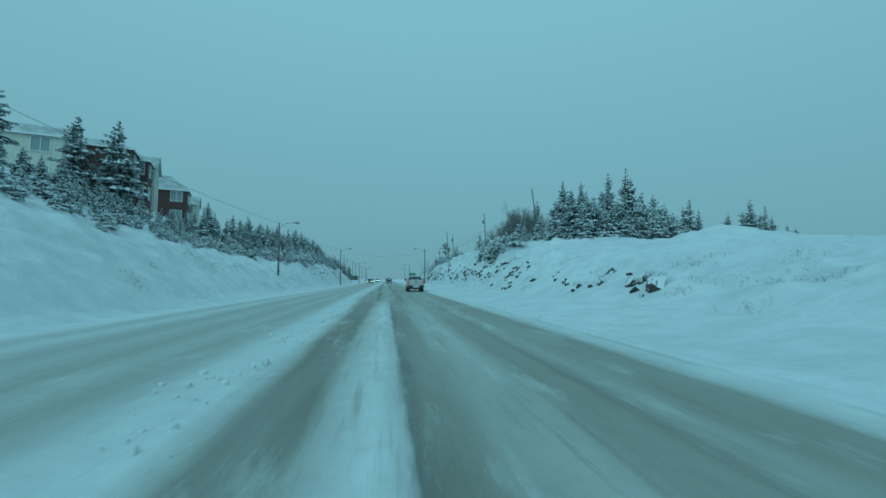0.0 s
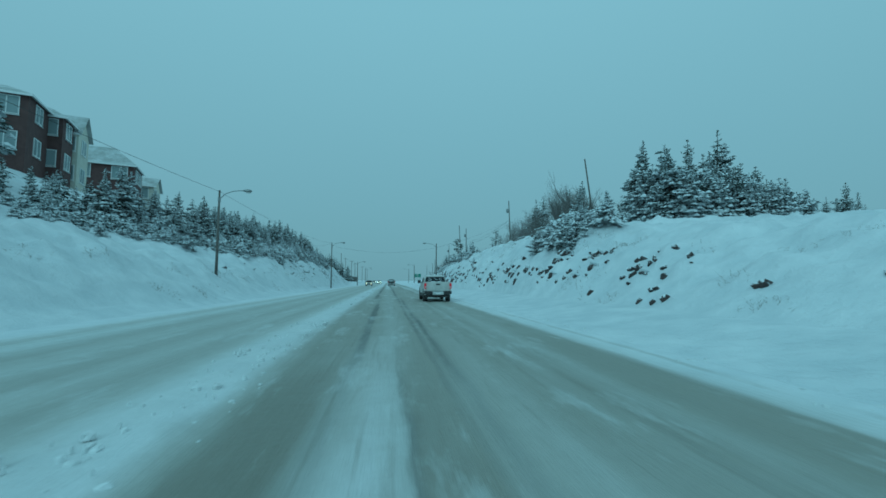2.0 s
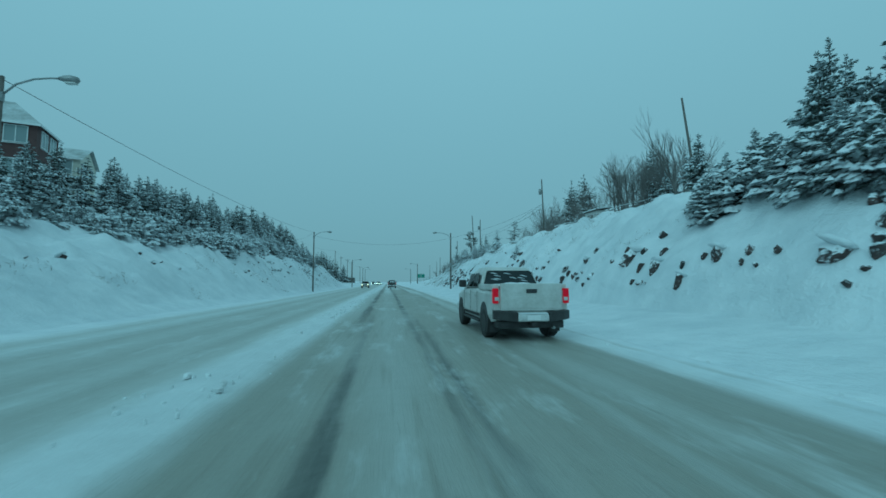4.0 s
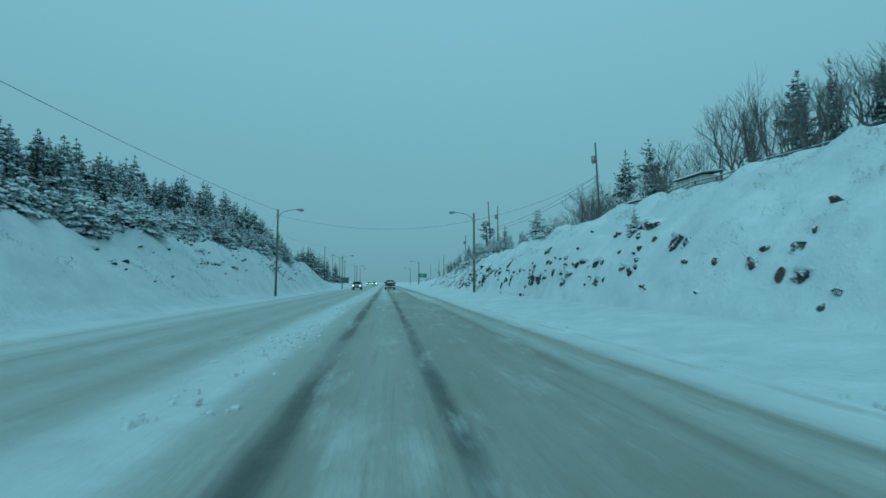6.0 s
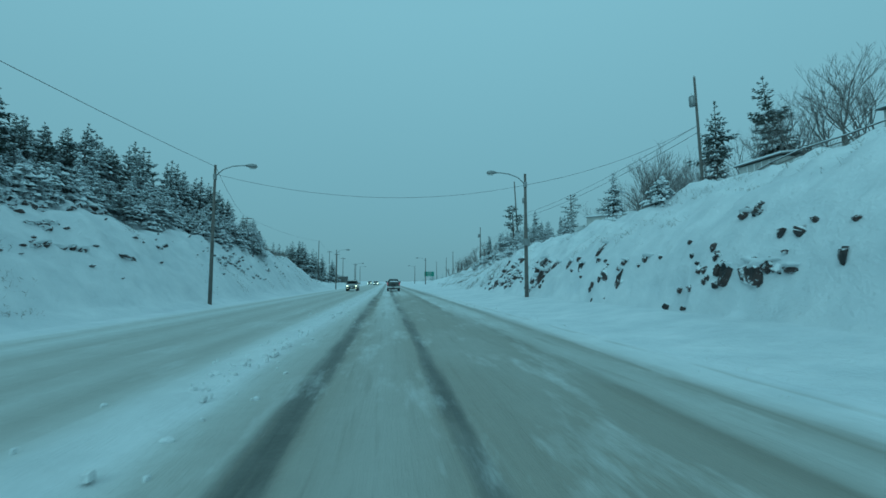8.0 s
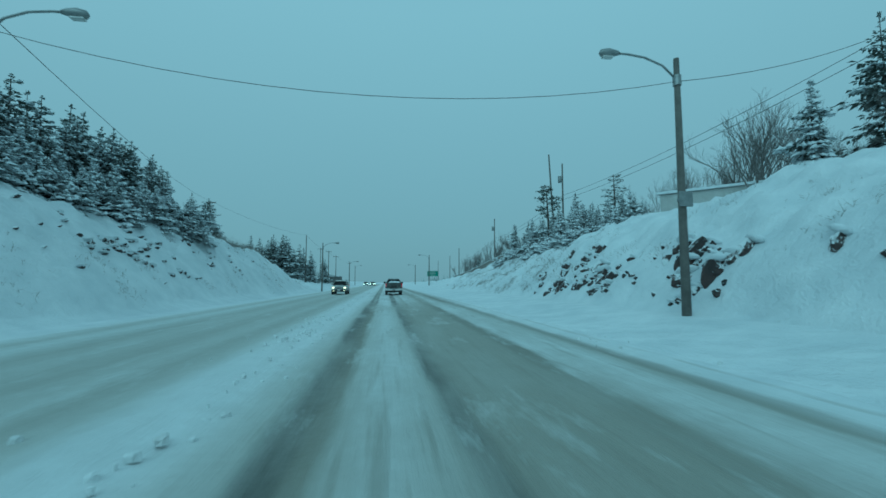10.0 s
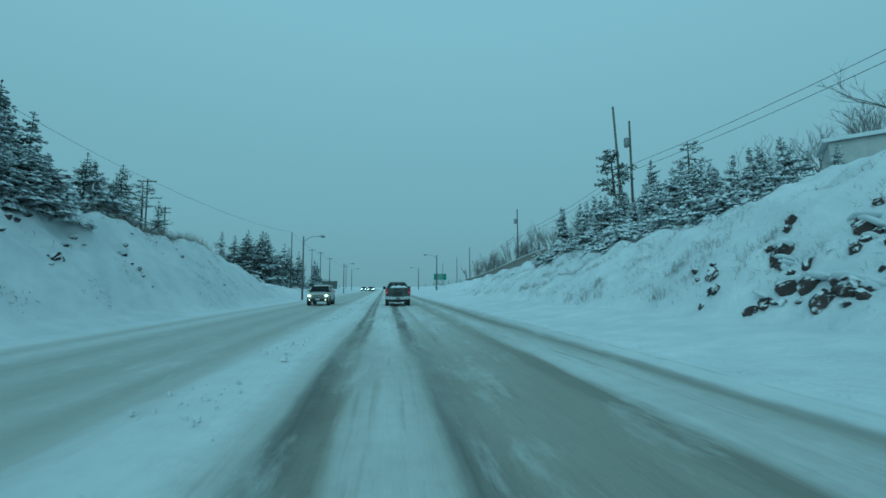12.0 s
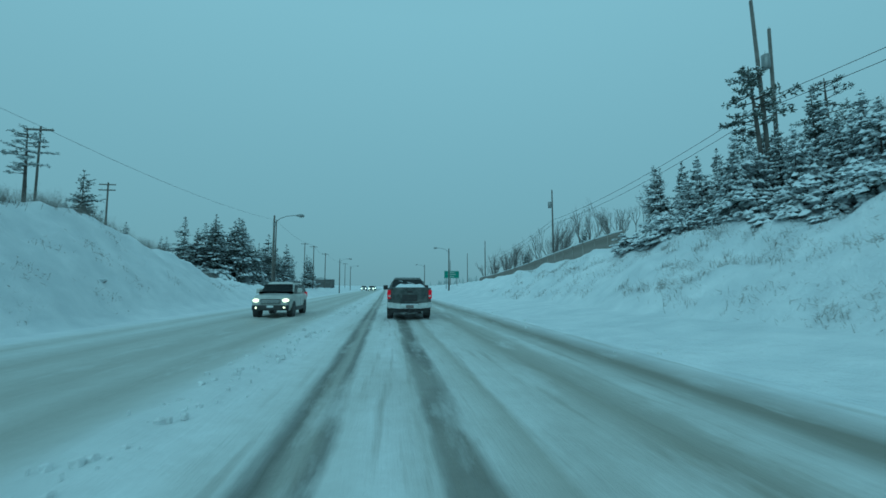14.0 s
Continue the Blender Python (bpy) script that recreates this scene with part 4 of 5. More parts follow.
for stretch in EAST_ROCKS:
    for x, y, w, h in stretch:
        big = 0.88 if y < 46 else 1.0 if y < 104 else 1.1
        rock(x, y, big * w, min(1.05 * h / w, 1.35), "rocks of the east bank" if w > 0.3 else "rubble")
        for q in range(2 if w > 0.45 else 1):
            rock(max(x + rt.gauss(0, 0.25), 10.3), y + rt.gauss(0, 0.7 * w + 0.2), rt.uniform(0.10, 0.24), rt.uniform(0.8, 1.8), "rubble")
        # narrow veins that join the larger faces of the broken ledge
        for q in range(2 if w > 0.42 and y > 104 else 0):
            rock(max(x + rt.gauss(0, 0.22), 10.3), y + rt.choice((-1, 1)) * rt.uniform(0.45, 0.8) * w, rt.uniform(0.25, 0.55), rt.uniform(0.45, 1.0), "rubble")


WEST_ROCKS = ((-13.8, 117.7, 1.62, 1.32), (-13.3, 123.6, 1.17, 1.05), (-14.5, 117.7, 0.51, 0.61), (-13.6, 129.5, 0.66, 0.80), (-13.1, 134.4, 0.73, 0.58), (-17.3, 105.0, 2.02, 0.37), (-16.0, 98.9, 0.77, 0.13), (-15.1, 98.8, 0.26, 0.26), (-15.0, 99.6, 0.27, 0.24), (-14.2, 97.2, 0.61, 0.12), (-13.9, 99.2, 0.53, 0.13), (-13.6, 102.3, 0.91, 0.18), (-17.2, 110.6, 0.49, 0.41), (-14.9, 120.6, 0.77, 0.14), (-14.2, 119.6, 0.52, 0.13), (-14.3, 121.3, 0.28, 0.19), (-14.7, 123.4, 0.58, 0.13), (-14.0, 123.8, 0.43, 0.24), (-15.5, 128.1, 0.46, 0.33), (-15.6, 129.6, 0.62, 0.24), (-14.1, 134.7, 0.33, 0.33), (-14.1, 120.8, 0.32, 0.12), (-13.5, 128.8, 0.27, 0.27))
for x, y, w, h in WEST_ROCKS:
    for q in range(1 if w < 0.7 or h < 0.4 else 5):
        k = 1.1 if w < 0.7 or h < 0.4 else rt.uniform(0.2, 0.42)
        rock(x + (0 if k > 1 else rt.gauss(0, 0.3)), y + (0 if k > 1 else rt.gauss(0, 0.5 * w)), k * w, min(h / w, 0.5), "rocks of the west bank" if k * w > 0.4 else "rubble")
# thin level beds of rock in the west cut
for x, y, to_x, to_y, count in ((-16.2, 97.2, -16.7, 100.9, 6), (-16.1, 101.5, -17.4, 106.5, 7), (-14.4, 96.2, -14.1, 100.4, 9), (-15.2, 97.6, -15.3, 99.6, 4), (-14.1, 115.6, -13.4, 120.5, 9), (-15.0, 117.0, -14.2, 122.6, 9), (-15.9, 120.9, -14.6, 122.8, 5), (-13.1, 121.6, -12.8, 126.0, 6), (-14.8, 104.6, -14.5, 108.4, 5)):
    for k in range(count):
        u = (k + rt.random()) / count
        rock(x + (to_x - x) * u + rt.gauss(0, 0.06), y + (to_y - y) * u, rt.uniform(0.28, 0.62), rt.uniform(0.2, 0.4), "rubble")
# small shards here and there along both cuts
for k in range(40):
    y = rt.choice((rt.uniform(22, 44), rt.uniform(44, 70), rt.uniform(66, 100), rt.uniform(96, 124)))
    rock(10.5 + 2.2 * rt.random() ** 1.6, y, rt.uniform(0.10, 0.26), rt.uniform(0.8, 1.8), "rubble")
for k in range(60):
    y = rt.choice((rt.uniform(56, 100), rt.uniform(84, 110), rt.uniform(96, 146), rt.uniform(104, 146)))
    rock(-12.6 - 3.4 * rt.random() ** 0.7, y, rt.uniform(0.12, 0.45), rt.uniform(0.2, 0.6), "rubble")
joined("rubble", LOOSE, M_ROCK, "small dark rock shards showing through the snow", "rubble", False)
joined("snow_cushions", LUMPS, M_SNOW, "rounded cushions of snow over the rocks", "snow", True)


# dry grass and weed stalks that stand out of the snow
def stalks():
    rnd = random.Random(12)
    V, F = [], []
    for k in range(330):
        if k % 5 == 0:
            x, y = -11.8 - rnd.random() * 4, rnd.uniform(20, 170)
        elif k % 5 == 1:
            x, y = rnd.uniform(13, 24), rnd.uniform(70, 100)
        else:
            x, y = 10.6 + 5.0 * rnd.random(), rnd.choice((rnd.uniform(8, 126), rnd.uniform(118, 170), rnd.uniform(122, 160)))
        for b in range(rnd.randrange(14, 40)):
            px, py = x + rnd.gauss(0, 0.28), y + rnd.gauss(0, 0.45)
            z = height(px, py) - 0.05
            h, a = rnd.uniform(0.06, 0.34), rnd.random() * 6.28
            w = 0.009
            i = len(V)
            tip = Vector((px + rnd.gauss(0, 0.12), py + rnd.gauss(0, 0.12), z + h))
            V.extend([(px - w * math.cos(a), py - w * math.sin(a), z), (px + w * math.cos(a), py + w * math.sin(a), z), tip, (px, py, z + h * 0.5), (px + rnd.gauss(0, 0.1), py + rnd.gauss(0, 0.1), z + h * 0.85), (px + 0.014, py + 0.01, z + h * 0.56)])
            F.extend([(i, i + 1, i + 2), (i + 3, i + 4, i + 5)])
    def shrub(x, y, spread, tall, count):
        """Bunch of leaning, forking dead stems."""
        for b in range(count):
            px, py = x + rnd.gauss(0, spread), y + rnd.gauss(0, spread * 1.5)
            h, a = tall * rnd.uniform(0.3, 1.0), rnd.random() * 6.28
            lean = Vector((rnd.gauss(0, 0.35), rnd.gauss(0, 0.35), 1)) * h
            root = Vector((px, py, height(px, py) - 0.05))
            e = Vector((0.010 * math.cos(a), 0.010 * math.sin(a), 0))
            i = len(V)
            V.extend([root - e, root + e, root + lean])
            F.append((i, i + 1, i + 2))
            for f in (0.35, 0.55, 0.75, 0.9):
                i, q = len(V), root + lean * f
                V.extend([q - e * 0.6, q + e * 0.6, q + Vector((rnd.gauss(0, 0.14), rnd.gauss(0, 0.14), rnd.uniform(-0.02, 0.2) * h))])
                F.append((i, i + 1, i + 2))

    # weeds and small dead shrubs on the gentler bank beyond the ledge, and brush along the rim of the other cut
    for k in range(190):
        y = 122 + 46 * rnd.random() ** 1.3
        x = 10.5 + (2.2 + 2.6 * float(ease(132, 140, y))) * rnd.random() ** 1.2
        if float(lattice(x / 1.3 + 3, y / 1.9)) > 0.5:
            shrub(x, y, 0.16, 0.42, rnd.randrange(12, 34))
    for k in range(220):
        y = 137 + 40 * rnd.random()
        shrub(-16.2 - 2.4 * rnd.random() - 0.10 * max(y - 150, 0), y, 0.3, 0.95, 26)
    for k in range(60):
        shrub(rnd.uniform(16.5, 24), rnd.uniform(70, 104), 0.25, 0.4, 12)
    ob = new("dry_grass", mesh_of("dry_grass", V, F, M_STALK))
    tagged(ob, "tufts of dry grass and weeds above the snow", "grass", kind="stuff")


stalks()


# clods of dirty snow thrown onto the ridge between the directions
def clods():
    rnd = random.Random(14)
    V, F = [], []
    for k in range(3600):
        x, y = rnd.choice((rnd.gauss(-2.5, 0.4), rnd.gauss(-2.2, 0.3), rnd.gauss(-2.2, 0.25), rnd.gauss(5.6, 0.3))), rnd.uniform(-5, 190)
        if float(lattice(x * 1.2 + 7, y * 0.45)) < 0.45:
            continue
        s = 0.012 + 0.05 * rnd.random() ** 3
        z = 0.05 + (0.07 if abs(x + 2.5) < 0.5 else 0.0)
        i = len(V)
        for r, up in ((1.1, -0.05), (1.0, 0.1 * s), (0.6, 0.42 * s)):
            V.extend([(x + s * r * rnd.uniform(0.7, 1.3) * math.cos(j * 1.0472), y + s * r * rnd.uniform(0.7, 1.4) * math.sin(j * 1.0472), z + up + rnd.uniform(-0.1, 0.1) * s) for j in range(6)])
        F.extend([(i + q + j, i + q + (j + 1) % 6, i + q + 6 + (j + 1) % 6, i + q + 6 + j) for q in (0, 6) for j in range(6)] + [tuple(range(i + 12, i + 18))])
    ob = new("snow_clods", mesh_of("snow_clods", V, F, plain("dirty_snow", (0.58, 0.59, 0.59), (0.78, 0.80, 0.81), 4.0, 0.8)))
    tagged(ob, "loose clods of dirty snow along the road", "snow", kind="stuff")


clods()


# ---- street lamps, poles and wires ----
def street_lamp(x, y, h, arm, label, group="street lamps", r=0.10, box_sign=False):
    """Pole with a curved arm that carries a flat lamp head over the road; arm is its signed reach."""
    z = height(x, y)
    h = h - z
    ob = thing("street_lamp", (x, y, z), label, "street lamp", group)
    part("pole", tube([(0, 0, -0.3), (0, 0, h * 0.5), (0, 0, h)], [r * 1.25, r, r * 0.75], 10), M_POLE, ob, smooth=True)
    s = 1 if arm > 0 else -1
    pts = [(0, 0, h - 0.75), (0.25 * arm, 0, h - 0.28), (0.55 * arm, 0, h - 0.05), (0.85 * arm, 0, h + 0.02), (arm, 0, h + 0.02)]
    part("arm", tube(pts, [0.035] * 5, 8), M_STEEL, ob, "curved grey metal arm", True)
    head = tube([(arm - 0.05 * s, 0, h + 0.02), (arm + 0.1 * s, 0, h + 0.03), (arm + 0.35 * s, 0, h + 0.02), (arm + 0.6 * s, 0, h - 0.01), (arm + 0.68 * s, 0, h - 0.03)], [0.05, 0.10, 0.15, 0.12, 0.03], 10)
    head_ob = part("lamp_head", head, M_STEEL, ob, "flat grey lamp head", True)
    part("lens", box(min(arm + 0.22 * s, arm + 0.58 * s), max(arm + 0.22 * s, arm + 0.58 * s), -0.09, 0.09, h - 0.17, h - 0.11, 0.02), M_LENS, head_ob)
    part("bracket", tube([(0, 0, h - 0.95), (0, 0, h - 0.6)], [r * 0.95 + 0.02] * 2, 10), M_STEEL, ob)
    if box_sign:
        part("back_of_sign", box(-0.24, 0.24, -r - 0.09, -r - 0.03, 3.55, 4.05, 0.015), M_STEEL, ob, "grey metal plate fixed to the pole")
        part("strap", tube([(0, 0, 3.75), (0, 0, 3.85)], [r * 1.25] * 2, 10), M_STEEL, ob)
    return ob


# x, y and the height of the top
LEFT_LAMPS = [(-14.0, 57.9, 9.0), (-11.0, 106.0, 9.0), (-10.0, 163.2, 7.8), (-10.3, 219.0, 7.5), (-11.6, 262.0, 8.0)]
for x, y, h in LEFT_LAMPS:
    street_lamp(x, y, h, 1.9, "grey street lamp with a curved arm on the snowy verge")
RIGHT_LAMPS = [(9.65, 106.0, 9.1), (10.9, 199.0, 8.3), (11.2, 252.0, 8.0)]
for k, (x, y, h) in enumerate(RIGHT_LAMPS):
    street_lamp(x, y, h, -2.1, "grey street lamp with a plate on its pole" if k == 0 else "grey street lamp with a curved arm on the snowy verge", r=0.12, box_sign=k == 0)


def utility_pole(x, y, top, label, cross=0, can=False, lean=0.0, r=0.13):
    z = height(x, y)
    h = top - z
    ob = thing("utility_pole", pose(x, y, z, 0, lean, 0), label, "utility pole", "utility poles")
    part("pole", tube([(0, 0, -0.5), (0, 0, h * 0.5), (0, 0, h)], [r, r * 0.88, r * 0.7], 9), M_POLE, ob, smooth=True)
    for k in range(cross):
        zz = h - 0.3 - 0.7 * k
        part("crossarm", box(-0.95, 0.95, -r - 0.1, -r * 0.6, zz - 0.06, zz + 0.06, 0.01), M_POLE, ob, "wooden crossarm")
        for q in (-0.85, -0.4, 0.4, 0.85):
            part("insulator", tube([(q, -r - 0.03, zz + 0.05), (q, -r - 0.03, zz + 0.13), (q, -r - 0.03, zz + 0.2)], [0.03, 0.05, 0.03], 8), M_TRIM, ob)
    if not cross:
        part("insulator", tube([(0, 0, h - 0.02), (0, 0, h + 0.12), (0, 0, h + 0.2)], [0.04, 0.055, 0.03], 8), M_TRIM, ob)
    if can:
        t = part("transformer", tube([(-0.38, 0, h - 2.6), (-0.38, 0, h - 2.55), (-0.38, 0, h - 1.75), (-0.38, 0, h - 1.7)], [0.2, 0.24, 0.24, 0.18], 12), M_STEEL, ob, "grey cylindrical transformer", True)
        part("bushing", tube([(-0.38, 0, h - 1.7), (-0.38, 0, h - 1.45)], [0.05, 0.03], 8), M_TRIM, t)
        part("hanger", box(-0.2, -0.05, -0.05, 0.05, h - 2.3, h - 2.0), M_STEEL, ob)
    return Vector((x + h * math.sin(radians(lean)), y, z + h * math.cos(radians(lean))))


EAST_LINE = [utility_pole(28.5, 76.5, 18.8, "tall leaning wooden utility pole on the hill", 0, False, -7), utility_pole(26.2, 109.3, 18.9, "wooden utility pole with a grey transformer", 0, True, -2),
             utility_pole(23.3, 146.4, 17.4, "wooden utility pole with a grey transformer", 0, True), utility_pole(23.0, 180.8, 15.1, "wooden utility pole with a grey transformer", 0, True), utility_pole(21.5, 216, 11.6, "bare wooden utility pole above a thicket")]
utility_pole(21.6, 145.2, 18.2, "tall bare wooden pole beside a snowy pine", 0, False, -3)
utility_pole(24.0, 250, 11.5, "bare wooden utility pole above a thicket")
utility_pole(24.0, 285, 11.5, "bare wooden utility pole above a thicket")
WEST_LINE = [utility_pole(-25.5, 158.3, 13.3, "thin wooden utility pole with a short crossarm", 1, False, 0.0, 0.09), utility_pole(-19.4, 201.2, 13.1, "wooden utility pole among spruces", 0), utility_pole(-17.4, 228, 11.2, "wooden utility pole with a crossarm", 1), utility_pole(-17.0, 244.5, 10.7, "wooden utility pole with a crossarm", 1), utility_pole(-16.0, 290, 10.4, "wooden utility pole with a crossarm", 1)]
utility_pole(-34.8, 181.5, 14.5, "wooden utility pole with two crossarms behind the spruces", 2)
utility_pole(-21.1, 236.6, 12.7, "wooden utility pole with a crossarm", 1)


def wire(a, b, sag, r=0.014, group="overhead wires", label="thin black overhead wire between poles"):
    a, b = Vector(a), Vector(b)
    pts = [a.lerp(b, k / 14) - Vector((0, 0, 4 * sag * (k / 14) * (1 - k / 14))) for k in range(15)]
    ob = part("overhead_wire", tube(pts, [r] * 15, 5, None, False), M_WIRE, None, label)
    tagged(ob, "", "wire", group)


for a, b in zip(EAST_LINE[1:], EAST_LINE[2:]):
    if (a - b).length < 1:
        continue
    for dz in (-4.3, -4.9):
        wire(a + Vector((0, 0, dz)), b + Vector((0, 0, dz)), 0.7, 0.018)
for a, b in zip(WEST_LINE, WEST_LINE[1:]):
    wire(a, b, 0.8)
tops = [Vector((x, y, h - 0.1)) for x, y, h in LEFT_LAMPS]
for a, b in zip([Vector((-22, 8, 12)), *tops[:2]], [*tops[:2], WEST_LINE[0]]):
    wire(a, b, 0.7, 0.012, "wires along the lamps")
rt0 = Vector((9.65, 106.0, 8.3))
wire(tops[1] - Vector((0, 0, 0.5)), rt0, 1.2, 0.010, "wires across the road", "thin black wire slung across the road")
wire(rt0, EAST_LINE[1] - Vector((0, 0, 4.3)), 0.6, 0.012, "wires across the road")


# ---- apartments on the north-west hill ----
def window_unit(parent, x, y, z, w, h, face):
    """White twin-sash window on a wall that looks to -y ('s') or +x ('e')."""
    t = 0.09
    def slab(name, u0, u1, v0, v1, d0, d1, mat, par):
        if face == "s":
            return part(name, box(x + u0, x + u1, y - d1, y - d0, z + v0, z + v1), mat, par)
        return part(name, box(x + d0, x + d1, y + u0, y + u1, z + v0, z + v1), mat, par)
    pane = slab("window", -w / 2, w / 2, 0, h, 0.004, 0.03, M_PANE, parent)
    for u0, u1, v0, v1 in ((-w / 2 - t, -w / 2, -t, h + t), (w / 2, w / 2 + t, -t, h + t), (-w / 2, w / 2, h, h + t), (-w / 2, w / 2, 0, t * 0.8), (-t / 2, t / 2, 0.08, h)):
        slab("frame", u0, u1, v0, v1, 0.004, 0.09, M_TRIM, pane)
    slab("sill", -w / 2 - 0.15, w / 2 + 0.15, -t - 0.07, -t, 0.0, 0.17, M_TRIM, pane)


def wing(parent, x0, x1, y0, y1, z0, eave, mat, cols_s, cols_e, storeys, rise, gable=False):
    part("wall", box(x0, x1, y0, y1, z0, eave), mat, parent)
    o = 0.45
    bm = bmesh.new()
    cx, cy = (x0 + x1) / 2, (y0 + y1) / 2
    half = min(x1 - x0, y1 - y0) / 2
    ridge = [(x0 + half, cy), (x1 - half, cy)] if x1 - x0 > y1 - y0 else [(cx, y0 + half), (cx, y1 - half)]
    lo = [bm.verts.new(p) for p in ((x0 - o, y0 - o, eave + 0.02), (x1 + o, y0 - o, eave + 0.02), (x1 + o, y1 + o, eave + 0.02), (x0 - o, y1 + o, eave + 0.02))]
    up = [bm.verts.new((*p, eave + rise)) for p in ridge]
    if gable:
        # ridge across, its gable end over the east wall
        up[0].co, up[1].co = (x0 + half, cy, eave + rise), (x1 + o, cy, eave + rise)
        end = bmesh.new()
        tri = [[end.verts.new((x, y, z)) for y, z in ((y0, eave), (y1, eave), (cy, eave + rise * 0.86))] for x in (x1 - 0.25, x1)]
        end.faces.new(tri[0])
        end.faces.new(tri[1])
        for k in range(3):
            end.faces.new((tri[0][k], tri[0][(k + 1) % 3], tri[1][(k + 1) % 3], tri[1][k]))
        part("gable_end", end, mat, parent)
        fs = ((lo[0], lo[1], up[1], up[0]), (lo[2], lo[3], up[0], up[1]), (lo[3], lo[0], up[0]))
    elif x1 - x0 > y1 - y0:
        fs = ((lo[0], lo[1], up[1], up[0]), (lo[1], lo[2], up[1]), (lo[2], lo[3], up[0], up[1]), (lo[3], lo[0], up[0]))
    else:
        fs = ((lo[0], lo[1], up[0]), (lo[1], lo[2], up[1], up[0]), (lo[2], lo[3], up[1]), (lo[3], lo[0], up[0], up[1]))
    for f in fs:
        bm.faces.new(f)
    if not gable:
        bm.faces.new(lo[::-1])
    roof = part("roof", bm, M_ROOF, parent, "hipped roof half covered with snow")
    part("fascia", box(x0 - o, x1 + o, y0 - o - 0.03, y0 - o, eave - 0.24, eave + 0.03), M_TRIM, roof)
    if not gable:
        part("fascia", box(x1 + o, x1 + o + 0.03, y0 - o, y1 + o, eave - 0.24, eave + 0.03), M_TRIM, roof)
    hs = 4.1
    for s in range(storeys):
        zz = eave - hs * s - 0.45 - 2.0
        for u in cols_s:
            window_unit(parent, u, y0, zz, 2.1, 2.05, "s")
        for u in cols_e:
            window_unit(parent, x1, u, zz, 1.9, 2.0, "e")


def apartments():
    # wings set like saw teeth, each turned a little from the road: corner, width, depth, eave, walls, roof rise
    brick = "dark red brick apartment house with white windows and snowy roof"
    spec = (((-41.7, 74.6), 15.0, 6.2, 23.0, M_BRICK, (-1.9, -7.0, -12.0), (3.0,), 1.8, brick), ((-42.3, 80.8), 11.0, 4.0, 22.7, M_BRICK, (-1.6,), (2.1,), 1.7, brick),
            ((-43.2, 85.0), 9.0, 4.6, 21.9, M_SIDING, (-1.4,), (2.3,), 3.2, "cream-sided apartment house with a steep snowy roof"), ((-43.3, 98.4), 13.0, 7.0, 21.0, M_BRICK, (-2.0, -7.0), (2.2, 5.0), 3.6, brick),
            ((-46.0, 110.0), 13.0, 8.0, 20.0, M_SIDING, (-2.0, -7.0), (2.2, 5.4), 2.4, "cream-sided apartment house with a steep snowy roof"),
            ((-46.8, 67.2), 12.0, 4.4, 22.3, M_SIDING, (-2.4, -8.0), (2.2,), 1.9, "cream-sided apartment house with a steep snowy roof"))
    for (cx, cy), w, d, eave, mat, cs, ce, rise, label in spec:
        ob = thing("apartment_house", pose(cx, cy, 0, 0, 0, 19), label, "house", "apartments on the hill")
        wing(ob, -w, 0, 0, d, 11.5, eave, mat, cs, ce, 2, rise, mat == M_SIDING)


apartments()


# ---- shed, fences and small house on the east hill ----
def shed():
    ob = thing("shed", pose(26.6, 131.1, 0, 0, 0, -46), "long pale grey shed with a snow-covered roof", "shed")
    part("wall", box(0, 9, 0, 5, 6.4, 10.1), M_GREY, ob)
    bm = bmesh.new()
    v = [bm.verts.new(p) for p in ((-0.3, -0.3, 10.11), (9.3, -0.3, 10.11), (9.3, 5.3, 10.5), (-0.3, 5.3, 10.5))]
    w = [bm.verts.new((a.co.x, a.co.y, a.co.z + 0.22)) for a in v]
    bm.faces.new(v[::-1])
    bm.faces.new(w)
    for k in range(4):
        bm.faces.new((v[k], v[(k + 1) % 4], w[(k + 1) % 4], w[k]))
    part("roof", bm, M_PAD, ob, "flat roof under thick snow")
    for k in range(8):
        part("batten", box(0.5 + 1.15 * k, 0.56 + 1.15 * k, -0.03, 0.0, 6.8, 10.05), M_GREY, ob)


shed()


def lean_to(x, y, long, top, turn, label):
    """Low shed that shows little more than its eave and snowy roof over the ridge."""
    z = height(x, y)
    ob = thing("lean_to", pose(x, y, z, 0, 0, turn), label, "shed")
    up = top - z
    part("wall", box(-0.9, 0.9, 0.0, long, -0.4, up - 0.45, 0.01), M_GREY, ob)
    for k in range(int(long / 0.6)):
        part("batten", box(-0.925, -0.902, 0.25 + 0.6 * k, 0.31 + 0.6 * k, 0.0, up - 0.5), M_TRIM, ob)
    part("roof", loft([[(-1.15, q, up - 0.42), (1.15, q, up - 0.10), (1.15, q, up - 0.02), (-1.15, q, up - 0.34)] for q in (-0.25, long + 0.25)]), M_HUT, ob, "dark sloping roof")
    part("roof_snow", loft([[(-1.17, q, up - 0.335), (1.12, q, up - 0.015), (1.0, q, up + 0.10), (-1.12, q, up - 0.20)] for q in (-0.2, long * 0.5, long + 0.2)]), M_PAD, ob, "snow lying on the roof")


lean_to(28.6, 94.0, 3.2, 11.5, 4, "low grey lean-to with a sloping snowy roof on the hilltop")
lean_to(28.3, 103.4, 3.4, 10.8, 3, "long low grey shed with a snow-covered roof on the hilltop")


